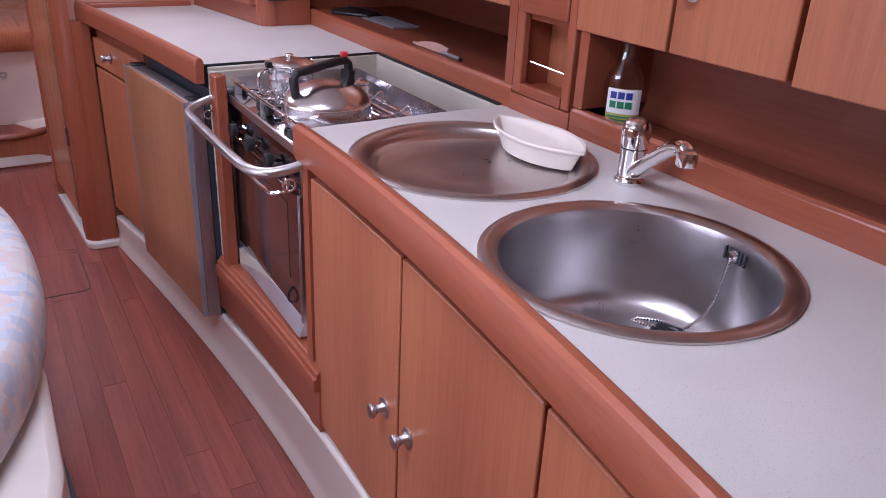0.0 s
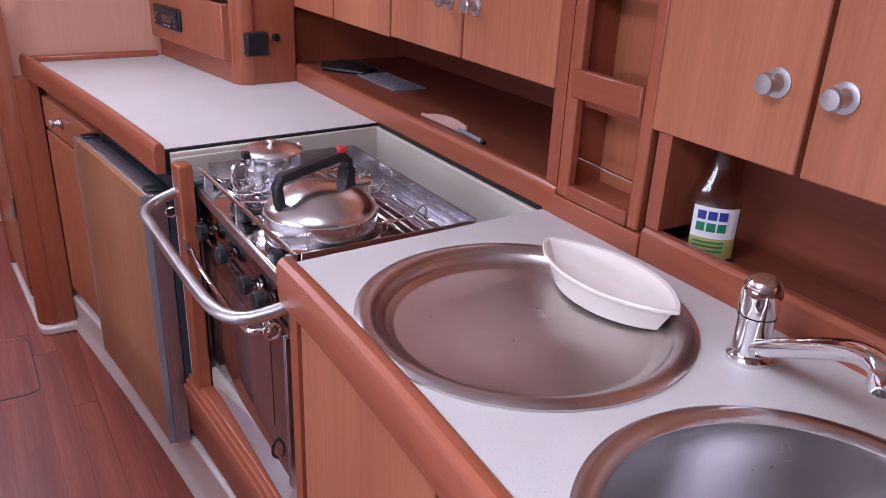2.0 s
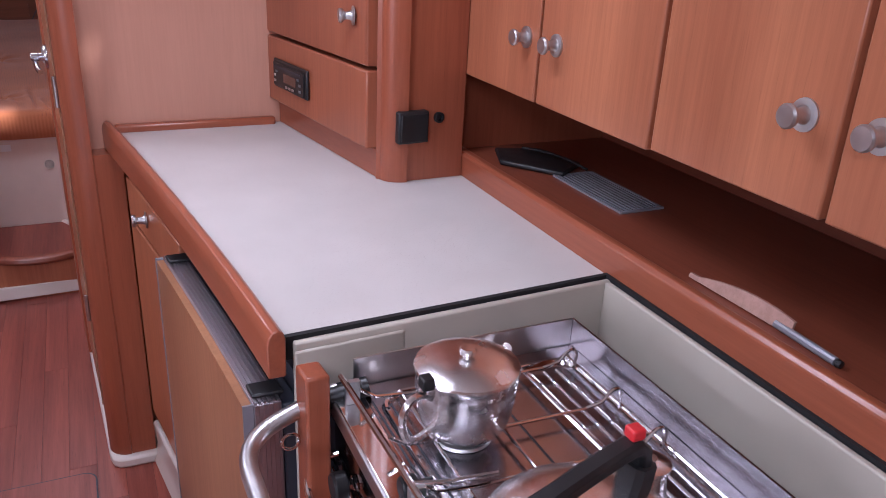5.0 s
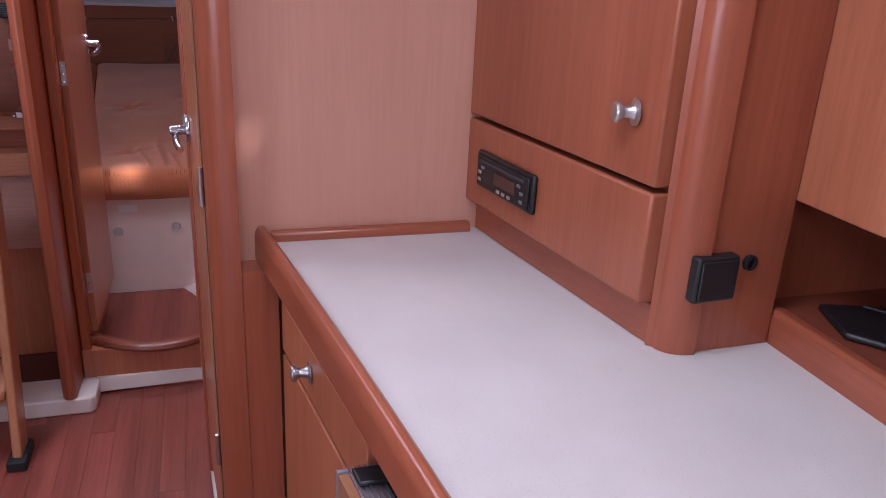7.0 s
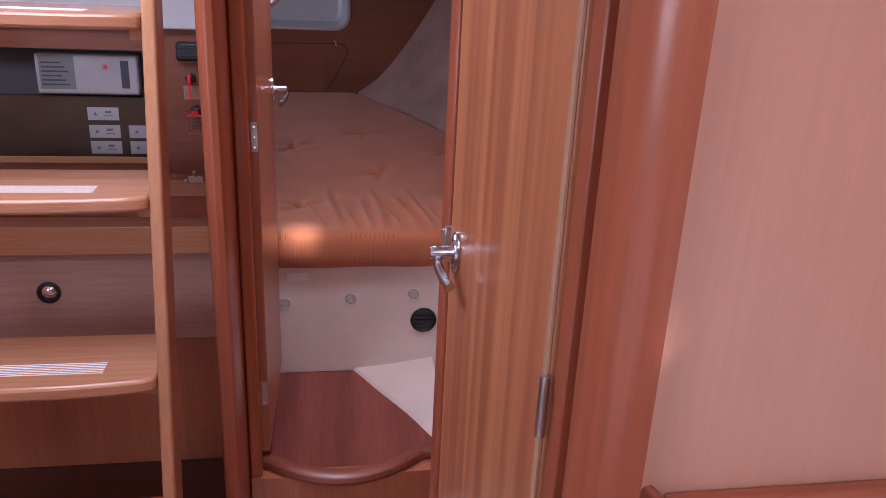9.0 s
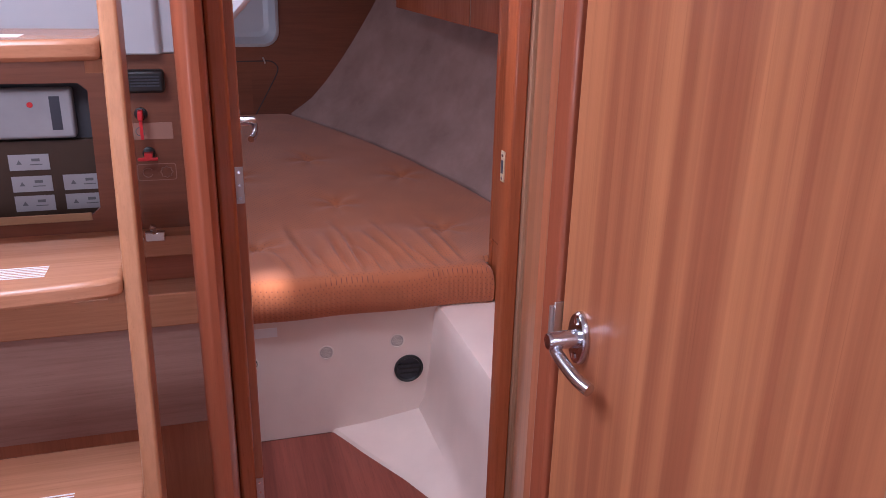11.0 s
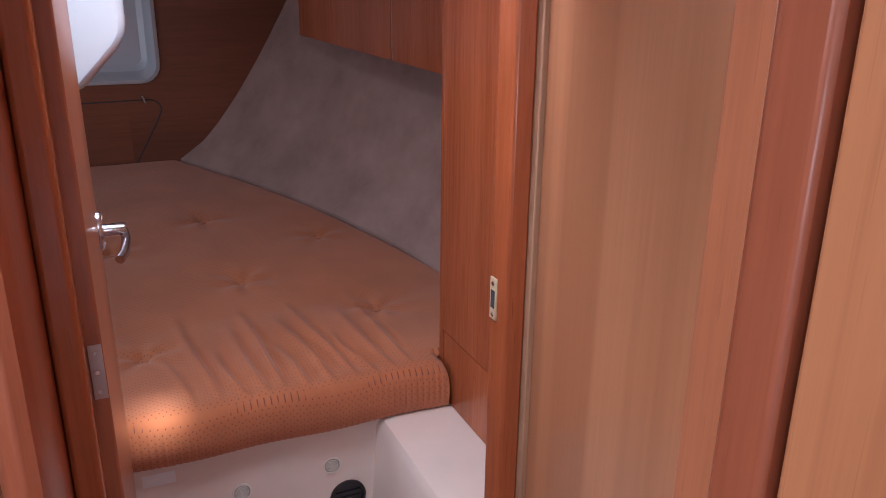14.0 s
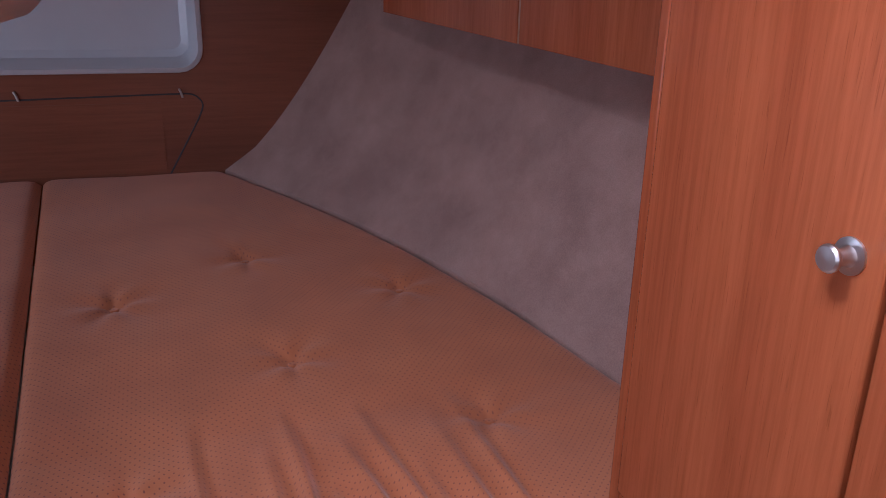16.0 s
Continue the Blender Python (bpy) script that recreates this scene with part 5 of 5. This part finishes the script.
lockring = part("panel_lock", lathe([(0.030, 0), (0.030, 0.006), (0.024, 0.008), (0.021, 0.004), (0.0, 0.004)], m=Matrix.Translation((-0.292, 4.632, 0.548)) @ pose(0, 0, 0, 90, 0, 0), steps=28), BLACK, engine, "black ring lock")
part("lock_face", lathe([(0.0195, 0.0042), (0.012, 0.009), (0.0, 0.010)], m=Matrix.Translation((-0.292, 4.632, 0.548)) @ pose(0, 0, 0, 90, 0, 0), steps=20), CHROME, lockring)
catch = thing("toggle_catch", (0.098, 4.665, 0.85), "chrome toggle catch on the wooden ledge", "catch")
part("plate", box(0.078, 0.118, 4.645, 4.6645, 0.842, 0.862), CHROME, catch, edge=0.002)
part("toggle", tube([(0.098, 4.648, 0.862), (0.094, 4.642, 0.872), (0.098, 4.640, 0.880)], 0.006, 8), CHROME, catch)
part("screw", lathe([(0.005, 0), (0.004, 0.004)], m=Matrix.Translation((0.072, 4.65, 0.85)) @ pose(0, 0, 0, 90, 0, 0), steps=10), CHROME, catch)
panel_lamp = thing("panel_lamp", (0.103, 4.72, 1.17), "black ribbed lamp on the engine panel", "lamp")
part("housing", box(0.062, 0.143, 4.695, 4.7265, 1.146, 1.192), BLACK, panel_lamp, edge=0.006)
for i in range(4):
    part("rib", box(0.064, 0.134, 4.692, 4.6955, 1.160 + 0.006 * i, 1.1625 + 0.006 * i), GREY_SEAL, panel_lamp)
for kx, kz, flat in ((0.090, 1.100, False), (0.098, 1.016, True)):
    ks = thing("key_switch", (kx, 4.72, kz), "black battery switch with red plastic key", "switch", "battery switches")
    part("barrel", lathe([(0.013, 0), (0.013, 0.008), (0.010, 0.010), (0.0, 0.010)], m=Matrix.Translation((kx, 4.727, kz)) @ pose(0, 0, 0, 90, 0, 0), steps=20), BLACK, ks)
    if flat:
        part("key", box(kx - 0.022, kx + 0.018, 4.697, 4.706, kz - 0.012, kz - 0.005), RED, ks, "red plastic key", 0.002)
        part("key_stem", box(kx - 0.008, kx + 0.008, 4.697, 4.717, kz - 0.006, kz + 0.004), RED, ks)
    else:
        part("key", box(kx - 0.005, kx + 0.005, 4.692, 4.716, kz - 0.010, kz + 0.010), RED, ks, "red plastic key", 0.002)
        part("key_tail", box(kx - 0.003, kx + 0.003, 4.696, 4.702, kz - 0.05, kz - 0.0105), RED, ks)
sign = thing("panel_sticker", (0.105, 4.726, 1.06), "clear sticker with faint outline on the panel", "sticker")
part("sheet", box(0.070, 0.150, 4.7255, 4.7268, 1.045, 1.080), MARK, sign)
part("icon", tube([(0.085 + 0.009 * math.cos(a), 4.725, 1.062 + 0.009 * math.sin(a)) for a in (0.6 + 5.2 * i / 14 for i in range(15))], 0.001, 5), STICKER, sign)
sign2 = thing("panel_sticker", (0.105, 4.726, 0.975), "clear sticker with gear outline on the panel", "sticker")
part("outline", loft([[(x, 4.7255, z) for x, z in rounded(0.070, 0.150, 0.955, 0.992, 0.006)], [(x, 4.7255, z) for x, z in rounded(0.0715, 0.1485, 0.9565, 0.9905, 0.005)]], caps=False), MARK, sign2)
part("gear", tube([(0.130 + (0.0105 if i % 2 else 0.013) * math.cos(2 * math.pi * i / 16), 4.725, 0.973 + (0.0105 if i % 2 else 0.013) * math.sin(2 * math.pi * i / 16)) for i in range(17)], 0.001, 5), MARK, sign2)
part("icon", tube([(0.092 + 0.010 * math.cos(a), 4.725, 0.973 + 0.010 * math.sin(a)) for a in (0.6 + 5.2 * i / 14 for i in range(15))], 0.001, 5), MARK, sign2)
charger = thing("charger_unit", (-0.17, 4.79, 1.1), "white battery charger seen through the cut-out", "charger")
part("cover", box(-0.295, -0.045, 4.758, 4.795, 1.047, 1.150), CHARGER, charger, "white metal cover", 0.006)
part("slot", box(-0.088, -0.068, 4.7572, 4.7582, 1.065, 1.135), GREY_SEAL, charger)
part("data_plate", box(-0.285, -0.20, 4.7570, 4.7579, 1.06, 1.145), STICKER, charger, "printed data plate")
for i in range(6):
    part("print_line", box(-0.28, -0.215 - 0.008 * (i % 3), 4.7564, 4.7569, 1.070 + 0.011 * i, 1.074 + 0.011 * i), INK, charger)
part("emblem", lathe([(0.006, 0), (0.005, 0.0008)], m=Matrix.Translation((-0.125, 4.758, 1.118)) @ pose(0, 0, 0, 90, 0, 0), steps=12), RED, charger)
warn = thing("warning_labels", (-0.12, 4.79, 0.95), "board with small grey warning labels behind the cut-out", "label board")
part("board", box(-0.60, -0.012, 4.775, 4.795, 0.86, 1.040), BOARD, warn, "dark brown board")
for x0, z0 in ((-0.185, 0.995), (-0.185, 0.948), (-0.185, 0.905), (-0.085, 0.948), (-0.085, 0.905)):
    lab = part("label", box(x0, x0 + 0.078, 4.7735, 4.7748, z0 - 0.017, z0 + 0.017), LABEL_GREY, warn, "grey warning label")
    part("triangle", prism([(0, 0), (0.011, 0), (0.0055, 0.0095)], 0, 0.0006), STICKER, lab).matrix_world = Matrix.Translation((x0 + 0.014, 4.7735, z0 - 0.004)) @ pose(0, 0, 0, 90, 0, 0)
    part("print_line", box(x0 + 0.040, x0 + 0.064, 4.7728, 4.7734, z0 - 0.006, z0 - 0.004), STICKER, lab)
    part("print_line", box(x0 + 0.044, x0 + 0.060, 4.7728, 4.7734, z0 + 0.002, z0 + 0.008), STICKER, lab)
setting("deck_moulding", prism([(-0.75, 4.70), (0.135, 4.70), (0.142, 4.708), (0.142, 4.722), (0.194, 4.724), (0.194, 4.78), (-0.75, 4.78)], 1.2225, CEIL), WHITE_PLASTIC, "white moulded underside of the cockpit", "moulding", 0.004)
setting("engine_space_side", box(0.180, 0.1945, 4.371, 4.80, 0.0, CEIL), BULK_Z, "dark cherry side of the engine space", "wall")

# ---- aft cabin: door, fittings, berth ----
cab_door = thing("door_cabin", (0.26, 4.63, 0.18), "open aft cabin door in cherry veneer with chrome lever", "door", kind="structure")
LX = lambda y: 0.2795 + 0.0165 * (y - 4.39)
part("leaf", prism([(LX(4.394), 4.394), (LX(4.878), 4.878), (LX(4.878) - 0.025, 4.878), (LX(4.394) - 0.025, 4.394)], 0.185, 1.80), DOOR_Z, cab_door, "cherry veneer leaf", 0.003)
lever_handle(cab_door, LX(4.825), 4.825, 1.060, 1, -1, 0.026)
for hz in (0.36, 1.022, 1.62):
    h = part("hinge", box(0.2640, 0.2785, 4.3905, 4.3925, hz - 0.034, hz + 0.034), SATIN, cab_door, "steel hinge plate")
    for dz in (-0.024, 0.0, 0.024):
        part("screw", lathe([(0.0032, 0), (0.0026, 0.001)], m=Matrix.Translation((0.271, 4.3905, hz + dz)) @ pose(0, 0, 0, 90, 0, 0), steps=8), CHROME, h)


def round_vent(x, z):
    v = thing("round_vent", (x, 5.137, z), "small round cream ventilator in the berth front", "vent", "berth vents")
    m = Matrix.Translation((x, 5.1378, z)) @ pose(0, 0, 0, 90, 0, 0)
    part("rim", lathe([(0.0235, 0), (0.0235, 0.003), (0.0195, 0.0035), (0.019, 0.001)], m=m, steps=28, caps=False), CERAMIC, v)
    # dark disc gives the shade behind the grille
    part("shade_backing", lathe([(0.019, 0.0002), (0.019, 0.0008)], m=m, steps=24), INK, v)
    for r in (0.005, 0.010, 0.015):
        part("grille_ring", lathe([(r - 0.0012, 0.0008), (r - 0.0012, 0.0026), (r + 0.0012, 0.0026), (r + 0.0012, 0.0008)], m=m, steps=20, caps=False), CERAMIC, v)
    for a in (0, 60, 120):
        part("grille_bar", tube([m @ Vector((-0.018 * math.cos(radians(a)), -0.018 * math.sin(radians(a)), 0.002)), m @ Vector((0.018 * math.cos(radians(a)), 0.018 * math.sin(radians(a)), 0.002))], 0.0011, 5), CERAMIC, v)


round_vent(0.290, 0.272), round_vent(0.516, 0.284), round_vent(0.739, 0.298)
duct = thing("duct_outlet", (0.777, 5.137, 0.197), "round black heating outlet in the berth front", "vent")
DMX = Matrix.Translation((0.777, 5.1378, 0.197)) @ pose(0, 0, 0, 90, 0, 0)
part("ring", lathe([(0.047, 0), (0.047, 0.006), (0.040, 0.009), (0.037, 0.004), (0.036, 0.001)], m=DMX, steps=36, caps=False), BLACK, duct)
# flat dark disc painted as the shaded duct opening
part("hollow_shade", lathe([(0.037, 0.0005), (0.037, 0.0015)], m=DMX, steps=30), INK, duct)
for s in (-0.016, 0.0, 0.016):
    part("vane", box(0.777 - 0.034, 0.777 + 0.034, 5.1315, 5.1365, 0.196 + s, 0.199 + s), BLACK, duct)
plate = thing("small_label", (0.33, 5.137, 0.37), "small pale label on the berth front", "label")
part("sheet", box(0.300, 0.372, 5.1365, 5.1379, 0.355, 0.385), LABEL_WHITE, plate)

TUFTS = ((1.0, 5.535), (0.664, 5.832), (0.343, 5.456), (0.30, 6.155), (0.62, 6.35), (0.98, 6.10))
FOLDS = ((0.43, 0.36, 0.5), (0.485, 0.44, 0.8), (0.545, 0.50, 0.9), (0.60, 0.555, 1.0), (0.645, 0.60, 1.1), (0.70, 0.645, 1.0), (0.755, 0.70, 1.1), (0.81, 0.75, 0.8), (0.86, 0.81, 0.9), (0.915, 0.87, 0.7), (0.965, 0.93, 0.6))


def cloth(x, y):
    """Height of creases and buttons over the flat mattress."""
    h = 0.0
    for i, (xf, xb, k) in enumerate(FOLDS):
        u = min(max((y - 5.12) / (0.42 + 0.14 * math.sin(i * 2.1)), 0), 1.3)
        c = xf + (xb - xf) * u + 0.006 * math.sin(5 * u + i)
        q = min(1, u / 0.42)
        env = k * max(0.0, 1 - u) ** 0.7 * q * q * (3 - 2 * q)
        w = 0.0085 + 0.009 * u
        h += 0.0215 * env * (math.exp(-((x - c) / w) ** 2) - 0.6 * math.exp(-((x - c - 1.5 * w) / (1.1 * w)) ** 2))
    for tx, ty in TUFTS:
        d = math.hypot(x - tx, y - ty)
        h -= 0.015 * math.exp(-(d / 0.028) ** 2) + 0.006 * math.exp(-(d / 0.11) ** 2)
        a = math.atan2(y - ty, x - tx)
        h += 0.0036 * math.sin(5 * a + tx * 9) * math.exp(-((d - 0.06) / 0.05) ** 2)
    return h + 0.004 * noise.noise((x * 5, y * 5, 0.3))


def mattress(name, xl, xr, label, nx):
    t = thing(name, (0.5 * (xl(5.3) + xr(5.3)), 6.0, 0.41), label, "mattress", "berth mattresses")
    rows = []
    prof = [(5.155, 0.4085), (5.118, 0.412), (5.108, 0.425), (5.104, 0.46), (5.106, 0.495), (5.112, 0.515), (5.125, 0.529), (5.145, 0.535)]
    prof += [(5.16 + 0.0125 * i, None) for i in range(97)] + [(6.36 + 0.045 * i, None) for i in range(1, 15)] + [(7.035, None)]
    for j, (y, z) in enumerate(prof):
        row = []
        for i in range(nx + 1):
            u = i / nx
            near = min(xr(y), 1.043 - 0.002) - xl(y)
            split = 0.86 if nx > 100 else 1.0
            x = xl(y) + near * min(u / split, 1.0) + (xr(y) - xl(y) - near) * max(0.0, u - split) / max(1.0 - split, 0.01)
            side = 0.018 * (math.exp(-((x - xl(y)) / 0.014)) + math.exp(-((xr(y) - x) / 0.014)))
            if z is None:
                row.append((x, y, bed_z(y) + cloth(x, y) - side))
            else:
                k = min(max((z - 0.42) / 0.1, 0), 1)
                row.append((x, y + 0.0014 * math.sin(x * 420) * max(0, min(1, j, (6.5 - j) / 3)) - 0.004 * math.sin(x * 19) * min(1, (8 - j) / 4), z + k * (cloth(x, 5.14) * 0.9 - side)))
        rows.append(row)
    low = [(x, y, 0.4085) for x, y, z in rows[-1]]
    rows.append(low)
    part("cover", loft(rows, False, False), FABRIC, t, "dotted orange-brown cover")
    for tx, ty in TUFTS:
        if xl(ty) < tx < xr(ty):
            part("button", lathe([(0.011, -0.002), (0.011, 0.002), (0.008, 0.0045), (0.0, 0.005)], (tx, ty, bed_z(ty) + cloth(tx, ty)), 16), FABRIC, t)


SEAM = lambda y: 0.185 - 0.068 * (y - 5.15)
mattress("mattress", lambda y: SEAM(y) + 0.002, lambda y: 1.043 if y < 5.185 else min(1.043 + (y - 5.185) * 9, hull_x(y, bed_z(y)) - 0.004), "orange-brown buttoned berth mattress with creased front edge", 250)
mattress("mattress", lambda y: -0.75, lambda y: SEAM(y) - 0.002, "orange-brown berth mattress against its neighbour", 40)

wardrobe = thing("wardrobe", (1.25, 4.8, 0.41), "cherry hanging locker with two tall doors", "wardrobe")
part("carcass", box(1.062, 1.70, 4.405, 5.180, 0.4085, CEIL), CABIN_Z, wardrobe)
part("lower_panel", box(1.052, 1.0615, 4.405, 5.160, 0.4105, 0.603), CABIN_Z, wardrobe, "cherry lower panel", 0.002)
part("edge_strip", box(1.048, 1.0615, 5.1605, 5.1815, 0.4105, CEIL), CABIN_Z, wardrobe, edge=0.003)
for y0, y1, ky in ((4.792, 5.158, 4.832), (4.41, 4.786, 4.742)):
    d = part("door", box(1.046, 1.0615, y0, y1, 0.607, 1.80), CABIN_Z, wardrobe, "tall cherry door", 0.003)
    knob(1.046, ky, 1.092, d)
lockers = thing("hull_locker", (1.3, 5.9, 1.2), "cherry locker along the hull with two doors", "locker")


def locker_face(y0, y1, off, thick, zt):
    def at(y):
        return 1.234 - 0.2195 * (y - 6.01), 1.192 + 0.066 * (y - 6.01)
    rings = []
    for y in (y0, y1):
        x, z = at(y)
        rings.append([(x + off, y, z), (x + off + thick, y, z), (x + off + thick, y, zt), (x + off, y, zt)])
    return loft(rings)


part("carcass", locker_face(5.182, 6.66, 0.02, 0.25, 1.75), CABIN_Z, lockers)
part("door", locker_face(6.015, 6.664, 0.0, 0.018, 1.72), CABIN_Z, lockers, "cherry locker door", 0.002)
part("door", locker_face(5.183, 6.005, 0.0, 0.018, 1.72), CABIN_Z, lockers, "cherry locker door", 0.002)
part("gap_strip", locker_face(6.0055, 6.0145, 0.003, 0.012, 1.72), RAW_Z, lockers, "pale joint between the doors")

# recess and flap in the stern bulkhead
recess = thing("stern_recess", (0.0, 7.1, 1.05), "white moulded recess in the dark bulkhead", "recess")
rr = [rounded(-0.55 - o, 0.565 + o, 1.045 - o, 1.55 + o, 0.06 + o) for o in (0.020, 0.018, 0.004, 0.0)]
part("frame", loft([[(x, y, z) for x, z in r] for r, y in zip(rr, (7.044, 7.036, 7.032, 7.040))] + [[(x, 7.16, z) for x, z in rounded(-0.53, 0.545, 1.065, 1.53, 0.05)]] + [[(x, 7.175, z) for x, z in rounded(-0.50, 0.515, 1.095, 1.50, 0.03)]], caps=False), WHITE_PLASTIC, recess, "white moulded frame")
part("back", box(-0.52, 0.53, 7.172, 7.178, 1.07, 1.52), WHITE_PLASTIC, recess)
flap = thing("bulkhead_flap", (0.25, 7.045, 0.9), "flush veneer flap outlined in the stern bulkhead", "hatch")
part("groove", tube([(-0.5, 7.0445, 0.938), (0.50, 7.0445, 0.958), (0.545, 7.0445, 0.956), (0.572, 7.0445, 0.93), (0.568, 7.0445, 0.90), (0.53, 7.0445, 0.83), (0.45, 7.0445, 0.69)], 0.0028, 6, smooth=2), INK, flap, "dark joint line")
for x in (0.02, 0.505):
    part("hinge", tube([(x - 0.006, 7.042, 0.975), (x, 7.040, 0.962), (x + 0.004, 7.041, 0.945)], 0.004, 7), SATIN, flap)
part("panel", box(-0.49, 0.44, 7.0425, 7.0446, 0.70, 0.93), STERN_X, flap)
setting("cockpit_box", loft([[(-0.35, y, 1.86), (0.371, y, 1.86), (0.371, y, 1.375), (0.367, y, 1.355), (0.355, y, 1.335), (0.292, y, 1.268), (-0.35, y, 1.25)] for y in (4.95, 5.55)]), WHITE_PLASTIC, "white moulded box under the cockpit", "moulding", 0.012)

# ---- floor: hatch and planks ----
hatch = thing("floor_hatch", (0.5, 3.0, 0.0), "flush rounded lifting board in the cabin sole", "hatch")
part("gasket", prism(rounded(0.250, 0.612, 2.815, 3.172, 0.035), -0.003, 0.0012), INK, hatch, "dark joint")
part("board", prism(rounded(0.254, 0.608, 2.819, 3.168, 0.032), -0.003, 0.0022), SOLE_Y, hatch, "varnished board")
floor = bpy.data.objects["floor"]
W = 0.068
rng = random.Random(4)
for i in range(34):
    x0 = -1.29 + W * i
    if x0 > 1.0:
        break
    y = -1.58 + rng.random() * -0.4
    while y < 4.34:
        n = 0.9 + rng.random() * 0.9
        a, b = max(y, -1.58), min(y + n, 4.355)
        if b - a > 0.05:
            bm = box(x0 + 0.0004, x0 + W - 0.0004, a + 0.0006, b - 0.0006, -0.004, 0.0)
            adopt(new("plank", mesh_of(bm, "plank", SOLE_Y, False)), floor)
        y += n
